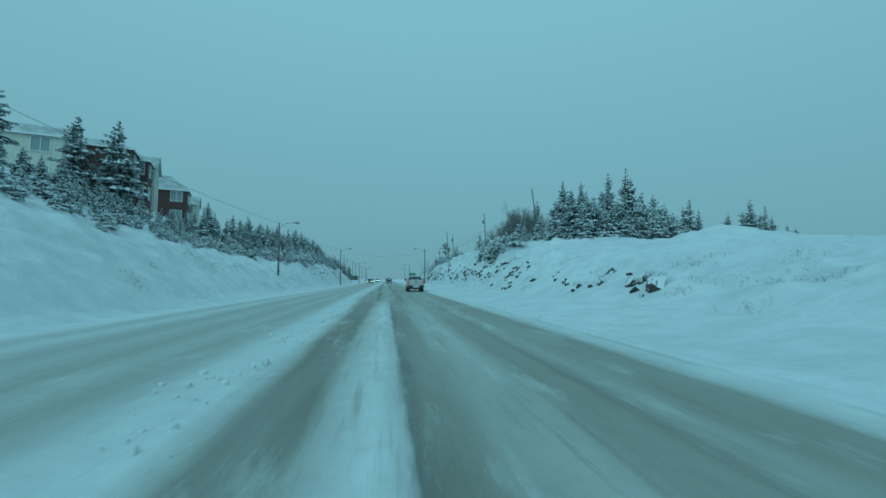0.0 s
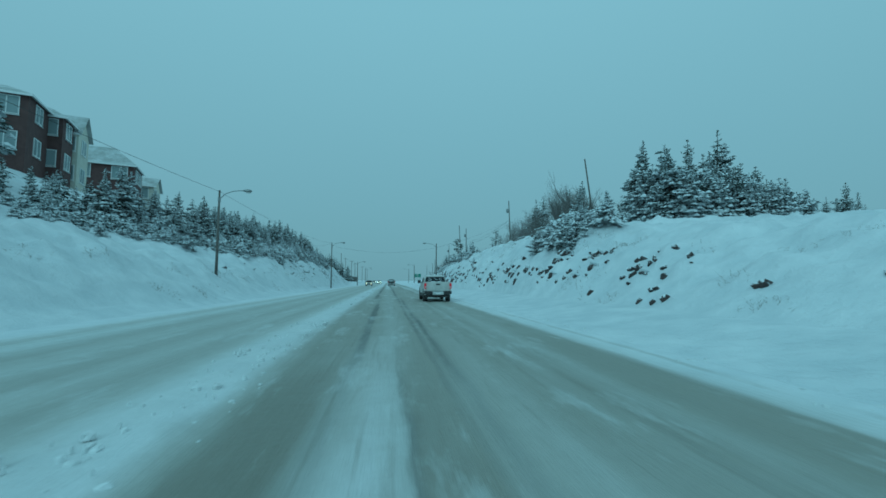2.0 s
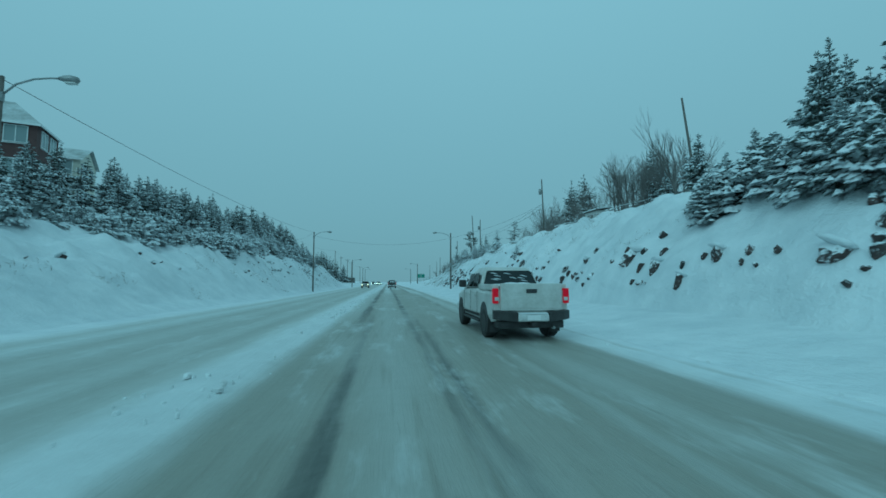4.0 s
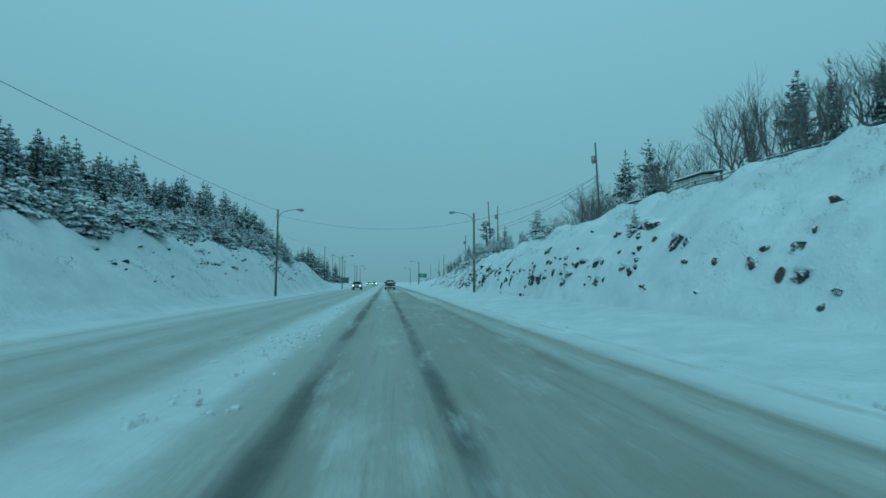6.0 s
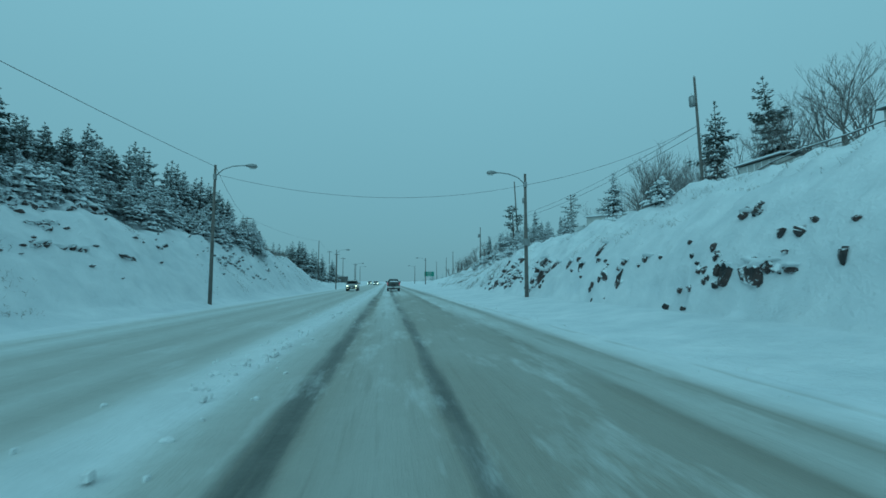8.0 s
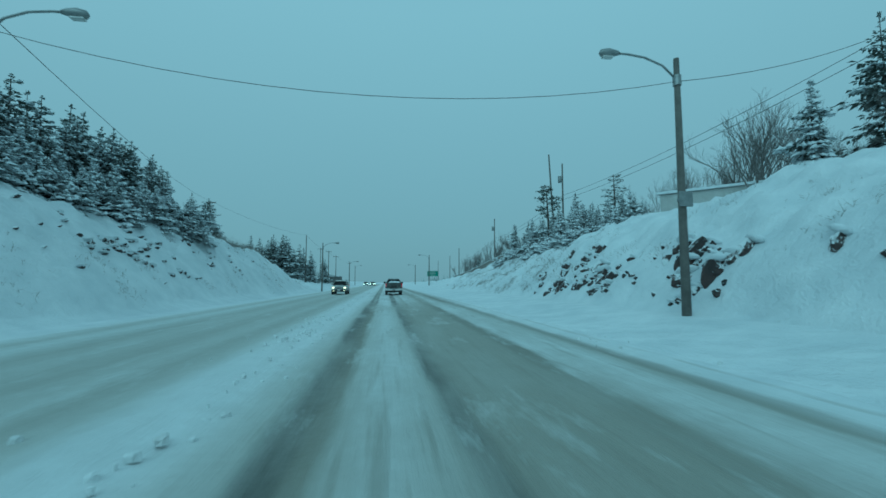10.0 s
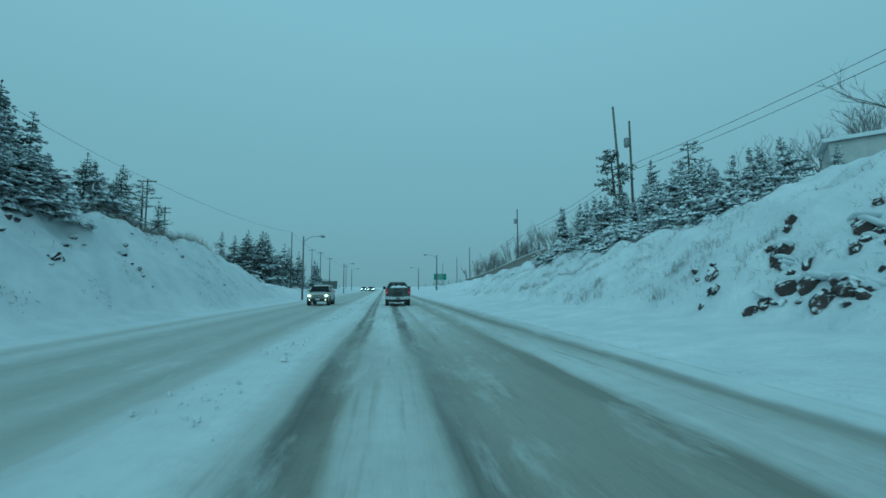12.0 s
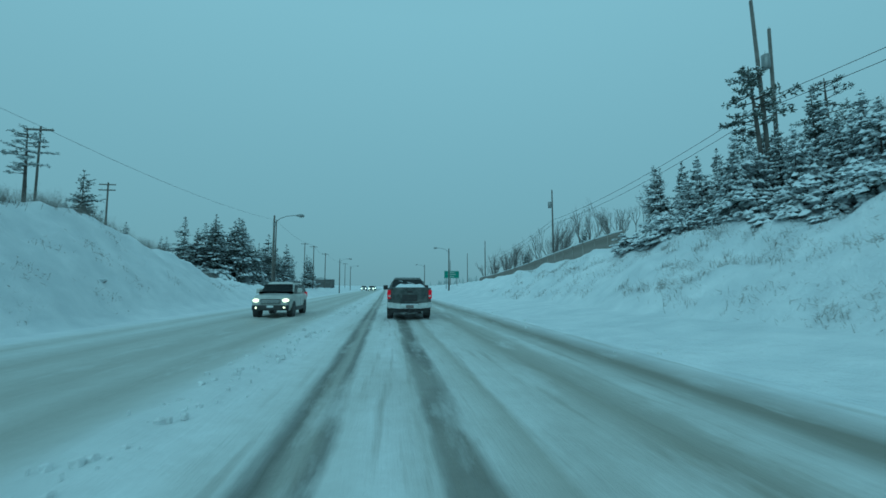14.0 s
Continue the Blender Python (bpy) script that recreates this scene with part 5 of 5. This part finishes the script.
def rail_fence():
    ob = thing("rail_fence", (0, 0, 0), "grey wooden rail fence capped with snow on the hilltop", "fence")
    ys = [74 + 2.5 * k for k in range(18)]
    fx = lambda y: 27.3 + 0.6 * math.sin(y * 0.06)
    for y in ys:
        z = height(fx(y), y)
        part("post", box(fx(y) - 0.06, fx(y) + 0.06, y - 0.06, y + 0.06, z - 0.3, z + 1.15, 0.01), M_POLE, ob)
    for a, b in zip(ys, ys[1:]):
        za, zb = height(fx(a), a), height(fx(b), b)
        for dz in (0.35, 0.72, 1.05):
            part("rail", tube([(fx(a) - 0.08, a, za + dz), (fx(b) - 0.08, b, zb + dz)], [0.038, 0.038], 6), M_POLE, ob)
        part("snow_cap", tube([(fx(a) - 0.08, a, za + 1.10), (fx(b) - 0.08, b, zb + 1.10)], [0.035, 0.035], 6), M_PAD, ob, "white strip of snow on the rail")


rail_fence()


def board_fence():
    ob = thing("board_fence", (0, 0, 0), "brown board fence stepping down the hill beside the road", "fence")
    share = {}
    fx = lambda y: 17.6 + 0.035 * (y - 152)
    knots = [150 + 10 * k for k in range(8)]
    levels = [height(fx(y), y) for y in knots]
    base = lambda y: float(np.interp(y, knots, levels))
    for k in range(25):
        a = 154 + 2.4 * k
        part("post", box(fx(a) - 0.07, fx(a) + 0.07, a - 0.07, a + 0.07, base(a) - 0.5, base(a) + 1.36, 0.01), M_BOARD, ob)
        for q in range(8):
            y = a + 0.12 + 0.285 * q
            me = share.setdefault("board", mesh_of("board", [v.co[:] for v in box(-0.012, 0.012, 0, 0.27, 0, 1.5).verts], [(0, 1, 3, 2), (4, 6, 7, 5), (0, 4, 5, 1), (2, 3, 7, 6), (0, 2, 6, 4), (1, 5, 7, 3)], M_BOARD))
            bd = part("board", me, None, ob)
            bd.matrix_basis = Matrix.Translation((fx(y) + rt.uniform(-0.006, 0.006), y, base(y) - 0.2 + rt.uniform(-0.02, 0.02)))
        part("snow_cap", tube([(fx(a), a, base(a) + 1.32), (fx(a + 2.4), a + 2.4, base(a + 2.4) + 1.32)], [0.05, 0.05], 6), M_PAD, ob, "white strip of snow on the fence")


board_fence()


def wire_fence():
    ob = thing("wire_fence", (0, 0, 0), "thin wire fence with slim posts on the hilltop", "fence")
    pts = []
    for k in range(7):
        y = 132.5 + 2.6 * k
        x = 27.4 - 0.25 * k
        z = height(x, y)
        part("post", tube([(x, y, z - 0.2), (x, y, z + 1.7)], [0.035, 0.035], 6), M_STEEL, ob)
        pts.append((x, y, z))
    for dz in (0.5, 1.1, 1.65):
        part("strand", tube([(x, y, z + dz) for x, y, z in pts], [0.02] * len(pts), 5, None, False), M_STEEL, ob)


wire_fence()


def gable_hut(x, y, w, d, wall, rise, label):
    z = height(x, y)
    ob = thing("hut", (x, y, z), label, "hut")
    part("wall", box(-w / 2, w / 2, -d / 2, d / 2, -0.6, wall), M_HUT, ob)
    bm = bmesh.new()
    for yy in (-d / 2 - 0.2, d / 2 + 0.2):
        for p in ((-w / 2 - 0.25, yy, wall - 0.1), (0, yy, wall + rise), (w / 2 + 0.25, yy, wall - 0.1)):
            bm.verts.new(p)
    bm.verts.ensure_lookup_table()
    q = bm.verts
    for f in ((0, 1, 4, 3), (1, 2, 5, 4), (0, 2, 1), (3, 4, 5), (0, 3, 5, 2)):
        bm.faces.new([q[i] for i in f])
    part("roof", bm, M_ROOF, ob, "dark gable roof dusted with snow")


gable_hut(30.7, 142.0, 2.6, 3.0, 2.6, 1.1, "small dark gabled hut half hidden by the hilltop")
gable_hut(-20.5, 264.0, 7.0, 5.0, 2.7, 0.6, "low dark house far off beside the road")
gable_hut(34.2, 104.5, 2.2, 2.6, 1.7, 0.8, "small dark garden hut behind the rail fence")
gable_hut(52.0, 26.5, 6.0, 7.0, 2.2, 1.6, "small house roof showing over the snowy hill")


# ---- road sign ----
def road_sign():
    ob = thing("road_sign", (13.0, 209.5, height(13.0, 209.5)), "green highway direction sign on two posts", "road sign")
    for x in (-1.1, 1.1):
        part("post", box(x - 0.06, x + 0.06, 0.05, 0.15, -0.4, 3.6, 0.01), M_STEEL, ob)
    panel = part("panel", box(-1.5, 1.5, 0.0, 0.04, 2.0, 3.55, 0.015), M_GREEN, ob, "green panel with pale bars")
    for z, w in ((3.2, 0.6), (2.8, 0.8), (2.35, 0.5)):
        part("text_bar", box(-w, w, -0.008, -0.003, z - 0.06, z + 0.06), M_GREY, panel)
    for a in ((-1.5, 1.5, 2.03, 2.07), (-1.5, 1.5, 3.47, 3.51)):
        part("border", box(a[0] + 0.03, a[1] - 0.03, -0.008, -0.003, a[2], a[3]), M_TRIM, panel)


road_sign()


# ---- vehicles ----
def hull(y, half, lo, hi, shoulder=0.08, tuck=0.06):
    """Rounded car cross-section at y."""
    return [(-half + tuck, y, lo), (half - tuck, y, lo), (half, y, lo + 0.18), (half, y, hi - shoulder * 1.4), (half - shoulder, y, hi), (-half + shoulder, y, hi), (-half, y, hi - shoulder * 1.4), (-half, y, lo + 0.18)]


def wheel(parent, x, y, r, w):
    s = 1 if x > 0 else -1
    prof = [(0.62, 0.0), (0.9, 0.0), (1.0, 0.12), (1.0, 0.88), (0.9, 1.0), (0.62, 1.0)]
    bm = bmesh.new()
    rings = []
    for k in range(24):
        a = k * math.tau / 24
        rings.append([bm.verts.new((x - s * w * (1 - q), y + r * p * math.cos(a), r + r * p * math.sin(a))) for p, q in prof])
    for k in range(24):
        for j in range(5):
            bm.faces.new((rings[k][j], rings[k][j + 1], rings[(k + 1) % 24][j + 1], rings[(k + 1) % 24][j]))
    wh = part("wheel", tube([(x - s * w * 0.9, y, r), (x - s * 0.07, y, r)], [0.63 * r, 0.63 * r], 20), M_PLASTIC, parent)
    part("tyre", bm, M_RUBBER, wh, "wet black tyre", True)
    rim = tube([(x - s * 0.07, y, r), (x - s * 0.03, y, r)], [0.6 * r, 0.55 * r], 16)
    part("rim", rim, M_CHROME, wh, "grimy alloy rim")


def mirror_pair(parent, half, y, z, mat):
    for s in (-1, 1):
        part("side_mirror", box(min(s * (half + 0.03), s * (half + 0.27)), max(s * (half + 0.03), s * (half + 0.27)), y - 0.06, y + 0.08, z, z + 0.24, 0.04), mat, parent)


def pickup(at, paint, label, load):
    """Crew-cab pickup seen from behind; its tail looks to -y, y runs to its nose."""
    ob = thing("pickup_truck", at, label, "pickup truck", "trucks on the road")
    H = 0.98
    low = loft([hull(0.12, H - 0.03, 0.55, 1.28), hull(0.5, H, 0.48, 1.30), hull(2.0, H, 0.46, 1.31), hull(3.9, H, 0.46, 1.28), hull(4.6, H - 0.01, 0.46, 1.24), hull(5.5, H - 0.05, 0.46, 1.16), hull(5.78, H - 0.18, 0.52, 0.98)])
    # open bed: the floor lies below the side rails
    body = part("body", low, paint, ob, smooth=False)
    part("bed_floor", box(-0.80, 0.80, 0.24, 1.82, 1.285, 1.325, 0.01), M_PLASTIC, ob, "dark bed liner")
    for s in (-1, 1):
        part("bed_rail", box(min(s * 0.80, s * 0.965), max(s * 0.80, s * 0.965), 0.16, 1.86, 1.28, 1.44, 0.03), paint, ob)
    gate = part("tailgate", box(-0.80, 0.80, 0.055, 0.16, 0.78, 1.46, 0.025), paint, ob)
    part("gate_handle", box(-0.14, 0.14, 0.03, 0.06, 1.22, 1.32, 0.015), M_PLASTIC, gate)
    part("gate_panel", box(-0.34 if load else -0.62, 0.34 if load else 0.62, 0.043, 0.058, 0.84, 1.14, 0.01), M_PLASTIC if load else paint, gate)
    cab = loft([hull(1.92, 0.92, 1.26, 1.30), hull(1.95, 0.91, 1.26, 1.46), hull(2.14, 0.80, 1.26, 1.86, 0.14), hull(2.34, 0.76, 1.26, 1.94, 0.16), hull(3.4, 0.76, 1.26, 1.95, 0.16), hull(3.75, 0.80, 1.26, 1.84, 0.14), hull(4.35, 0.92, 1.24, 1.32)])
    part("cab", cab, paint, ob)
    bm = bmesh.new()
    for p in ((-0.80, 1.88, 1.38), (0.80, 1.88, 1.38), (0.79, 1.90, 1.46), (0.67, 2.065, 1.81), (0.60, 2.08, 1.835), (-0.60, 2.08, 1.835), (-0.67, 2.065, 1.81), (-0.79, 1.90, 1.46)):
        bm.verts.new(p)
    bm.verts.ensure_lookup_table()
    bm.faces.new(bm.verts[:])
    bmesh.ops.solidify(bm, geom=bm.faces[:], thickness=0.03)
    win = part("rear_window", bm, M_GLASS, ob, "dark rear window streaked with snow")
    streaks = random.Random(40 + load)
    for k in range(5 if load else 9):
        u, v = streaks.uniform(-0.6, 0.35), streaks.uniform(0.25, 0.95)
        q = lambda a, b: (a, 1.865 + 0.20 * b, 1.40 + 0.42 * b)
        part("snow_streak", tube([q(u, v), q(u + 0.10, v - 0.03), q(u + 0.22, v - 0.10)], [0.005, 0.014, 0.004], 5), M_PAD, win, "thin streak of blown snow")
    bm = bmesh.new()
    for p in ((-0.68, 3.78, 1.80), (0.68, 3.78, 1.80), (0.80, 4.30, 1.36), (-0.80, 4.30, 1.36)):
        bm.verts.new(p)
    bm.verts.ensure_lookup_table()
    bm.faces.new(bm.verts[:])
    bmesh.ops.solidify(bm, geom=bm.faces[:], thickness=-0.03)
    part("windscreen", bm, M_GLASS, ob)
    for s in (-1, 1):
        for y0, y1, t0, t1 in ((2.28, 2.98, 2.34, 2.98), (3.06, 4.05, 3.06, 3.66)):
            bm = bmesh.new()
            for p in ((s * 0.905, y0, 1.36), (s * 0.905, y1, 1.36), (s * 0.81, t1, 1.77), (s * 0.81, t0, 1.77)):
                bm.verts.new(p)
            bm.verts.ensure_lookup_table()
            bm.faces.new(bm.verts[:])
            bmesh.ops.solidify(bm, geom=bm.faces[:], thickness=0.02)
            part("side_window", bm, M_GLASS, ob)
        lamp = part("tail_lamp", box(min(s * 0.845, s * 0.99), max(s * 0.845, s * 0.99), 0.06, 0.2, 0.96, 1.34, 0.03), M_TAIL, ob, "glowing red tail lamp")
        part("reversing_lens", box(min(s * 0.84, s * 0.95), max(s * 0.84, s * 0.95), 0.045, 0.07, 1.03, 1.12, 0.01), M_LENS, lamp)
        for y in (1.15, 4.75):
            part("wheel_arch", tube([(s * 0.7, y, 0.50), (s * 0.985, y, 0.50)], [0.47, 0.47], 20), M_PLASTIC, ob)
            wheel(ob, s * 0.99, y, 0.40, 0.27)
        for y in (2.02, 3.02, 4.10):
            part("door_line", box(min(s * 0.972, s * 0.984), max(s * 0.972, s * 0.984), y - 0.008, y + 0.008, 0.62, 1.24), M_PLASTIC, ob)
        for y in (2.24, 3.22):
            part("door_handle", box(min(s * 0.98, s * 1.01), max(s * 0.98, s * 1.01), y - 0.09, y + 0.09, 1.10, 1.15, 0.012), paint, ob)
        part("side_step", box(min(s * 0.86, s * 1.0), max(s * 0.86, s * 1.0), 1.75, 4.15, 0.36, 0.43, 0.02), M_PLASTIC, ob, "black running board crusted with slush")
        part("sill_grime", box(min(s * 0.975, s * 0.986), max(s * 0.975, s * 0.986), 1.72, 4.18, 0.52, 0.60, 0.004), M_RUBBER, ob, "dark band along the sill")
        part("headlamp", box(min(s * 0.55, s * 0.80), max(s * 0.55, s * 0.80), 5.70, 5.80, 0.80, 0.98, 0.03), M_LENS, ob)
        part("mud_flap", box(min(s * 0.70, s * 0.95), max(s * 0.70, s * 0.95), 0.62, 0.64, 0.2, 0.55), M_RUBBER, ob)
    bumper = part("rear_bumper", box(-0.40, 0.40, -0.10, 0.10, 0.52, 0.70, 0.04), M_CHROME, ob, "bumper centre crusted with snow")
    for s in (-1, 1):
        corner = loft([[(s * 0.402, y, z) for y, z in ((-0.10, 0.52), (0.10, 0.52), (0.10, 0.76), (-0.10, 0.74))], [(s * 0.80, y, z) for y, z in ((-0.08, 0.56), (0.10, 0.56), (0.10, 0.80), (-0.08, 0.78))], [(s * 0.985, y, z) for y, z in ((0.06, 0.58), (0.16, 0.58), (0.16, 0.80), (0.06, 0.78))]])
        part("bumper_corner", corner, M_CHROME if load else M_PLASTIC, bumper, "salt-crusted chrome end" if load else "black plastic end")
    part("number_plate", box(-0.17, 0.17, -0.115, -0.101, 0.55, 0.68, 0.01), M_NUMBER if load else M_TRIM, bumper, "plain plate")
    part("underbody", box(-0.86, 0.86, 0.12, 5.4, 0.34, 0.53, 0.03), M_PLASTIC, ob, "dark wet underbody")
    part("hitch", box(-0.06, 0.06, -0.14, 0.3, 0.40, 0.50, 0.01), M_PLASTIC, ob)
    part("axle", tube([(-0.7, 1.15, 0.40), (0, 1.15, 0.38), (0.7, 1.15, 0.40)], [0.06, 0.12, 0.06], 10), M_PLASTIC, ob)
    part("exhaust", tube([(0.55, 0.0, 0.36), (0.55, 1.0, 0.38)], [0.04, 0.04], 8), M_STEEL, ob)
    part("front_bumper", box(-0.95, 0.95, 5.70, 5.90, 0.45, 0.72, 0.05), M_CHROME, ob)
    mirror_pair(ob, 0.93, 3.85, 1.33, M_PLASTIC)
    # snow heaped in the bed and caked on the roof
    rnd = random.Random(load + 3)
    xs, ys = np.linspace(-0.78, 0.78, 13), np.linspace(0.2, 1.84, 13)
    gxx, gyy = np.meshgrid(xs, ys)
    zz = 1.35 + (0.10 + 0.14 * load) * np.clip(1.3 - 1.3 * np.abs((gxx - 0.06 * load) / 0.78) ** 3, 0, 1) * ease(0.2, 0.7, gyy) + 0.04 * np.sin(gxx * 6 + load) * np.sin(gyy * 5)
    verts = np.stack([gxx.ravel(), gyy.ravel(), zz.ravel()], 1).tolist()
    faces = [(r * 13 + c, r * 13 + c + 1, (r + 1) * 13 + c + 1, (r + 1) * 13 + c) for r in range(12) for c in range(12)]
    part("bed_snow", mesh_of("bed_snow", verts, faces, M_PAD, True), None, ob, "snow heaped in the truck bed")
    part("roof_snow", box(-0.60, 0.60, 2.35, 3.35, 1.925, 1.955, 0.012), M_PAD, ob, "thin snow on the cab roof")
    part("bumper_snow", box(-0.38, 0.38, -0.09, 0.05, 0.70, 0.735, 0.015), M_PAD, ob, "snow caked on the bumper")
    return ob


pickup((1.0, 143.2, 0.0), M_DARKCAR, "dark grey pickup truck with lit tail lamps on the slushy road", 1)
pickup((3.6, 51.3, 0.0), M_WHITECAR, "white pickup truck with snow in its bed and lit tail lamps", 0)


def suv(at, label, turn=0.0, lamp=M_HEAD):
    """Upright sport-utility car seen from the front; its nose looks to -y."""
    ob = thing("car", pose(*at, 0, 0, turn), label, "car", "oncoming cars")
    H = 0.91
    part("body", loft([hull(0.0, H - 0.14, 0.44, 0.84), hull(0.10, H - 0.05, 0.36, 0.98), hull(0.5, H, 0.34, 1.06), hull(1.15, H, 0.34, 1.12), hull(3.6, H, 0.34, 1.13), hull(4.3, H - 0.02, 0.36, 1.12), hull(4.5, H - 0.08, 0.46, 1.02)]), M_SILVER, ob)
    part("cabin", loft([hull(1.05, 0.84, 1.06, 1.12), hull(1.70, 0.73, 1.06, 1.64, 0.10), hull(2.0, 0.71, 1.06, 1.72, 0.12), hull(3.9, 0.70, 1.06, 1.73, 0.12), hull(4.25, 0.72, 1.06, 1.64, 0.1), hull(4.45, 0.82, 1.06, 1.14)]), M_SILVER, ob)

    def pane_of(name, corners, thick):
        bm = bmesh.new()
        bm.faces.new([bm.verts.new(p) for p in corners])
        bmesh.ops.solidify(bm, geom=bm.faces[:], thickness=thick)
        return part(name, bm, M_GLASS, ob)
    pane_of("windscreen", ((-0.78, 1.06, 1.15), (0.78, 1.06, 1.15), (0.66, 1.64, 1.62), (-0.66, 1.64, 1.62)), 0.03)
    pane_of("rear_window", ((-0.68, 4.44, 1.2), (0.68, 4.44, 1.2), (0.6, 4.30, 1.6), (-0.6, 4.30, 1.6)), -0.03)
    for s in (-1, 1):
        for y0, y1, t0, t1 in ((1.42, 2.35, 1.80, 2.35), (2.45, 3.3, 2.45, 3.3), (3.4, 4.2, 3.4, 4.05)):
            pane_of("side_window", ((s * 0.85, y0, 1.17), (s * 0.85, y1, 1.17), (s * 0.745, t1, 1.61), (s * 0.745, t0, 1.61)), 0.02)
        bm = bmesh.new()
        bmesh.ops.create_icosphere(bm, subdivisions=3, radius=0.5)
        bmesh.ops.transform(bm, matrix=pose(s * 0.68, 0.06, 0.83, 0, 0, s * 14) @ Matrix.Diagonal((0.32, 0.22, 0.20, 1)), verts=bm.verts)
        part("headlamp", bm, lamp, ob, "lit rounded headlamp", True)
        part("fog_lamp", tube([(s * 0.64, -0.07, 0.50), (s * 0.64, 0.02, 0.50)], [0.055, 0.065], 12), lamp, ob, "lit round fog lamp")
        part("tail_lamp", box(min(s * 0.74, s * 0.88), max(s * 0.74, s * 0.88), 4.38, 4.52, 0.92, 1.20, 0.02), M_TAIL, ob)
        part("sill", box(min(s * 0.86, s * 0.935), max(s * 0.86, s * 0.935), 1.22, 3.28, 0.30, 0.48, 0.02), M_PLASTIC, ob, "black plastic lower cladding")
        part("door_line", box(min(s * 0.908, s * 0.914), max(s * 0.908, s * 0.914), 2.39, 2.41, 0.5, 1.0), M_PLASTIC, ob)
        part("door_handle", box(min(s * 0.91, s * 0.94), max(s * 0.91, s * 0.94), 2.20, 2.36, 0.92, 0.96, 0.01), M_SILVER, ob)
        for y in (0.82, 3.62):
            part("wheel_arch", tube([(s * 0.66, y, 0.38), (s * 0.922, y, 0.38)], [0.42, 0.42], 20), M_PLASTIC, ob)
            wheel(ob, s * 0.93, y, 0.36, 0.23)
        part("roof_rail", box(s * 0.60 - 0.02, s * 0.60 + 0.02, 2.1, 3.95, 1.73, 1.78, 0.012), M_PLASTIC, ob)
    grille = part("grille", box(-0.46, 0.46, -0.03, 0.06, 0.66, 0.90, 0.02), M_PLASTIC, ob, "dark grille")
    for z in (0.72, 0.78, 0.84):
        part("grille_bar", box(-0.44, 0.44, -0.045, -0.03, z - 0.012, z + 0.012), M_CHROME, grille)
    part("front_bumper", box(-0.84, 0.84, -0.07, 0.12, 0.36, 0.62, 0.06), M_PLASTIC, ob, "grimy dark bumper")
    part("number_plate", box(-0.15, 0.15, -0.085, -0.071, 0.50, 0.60), M_TRIM, ob)
    part("hood_snow", box(-0.6, 0.6, 0.92, 1.06, 1.12, 1.145, 0.01), M_PAD, ob, "line of snow under the windscreen")
    part("roof_snow", box(-0.5, 0.5, 2.1, 3.8, 1.725, 1.745, 0.008), M_PAD, ob, "thin snow on the roof")
    mirror_pair(ob, 0.86, 1.62, 1.16, M_SILVER)
    return ob


suv((-5.5, 145.5, 0.0), "pale silver sport-utility car with glowing headlamps on the slushy road", 0, M_HEAD_NEAR)
for x, y in ((-5.0, 262.0), (-8.0, 274.0), (-5.2, 290.0)):
    suv((x, y, 0.0), "distant pale car with glowing headlamps", 0)
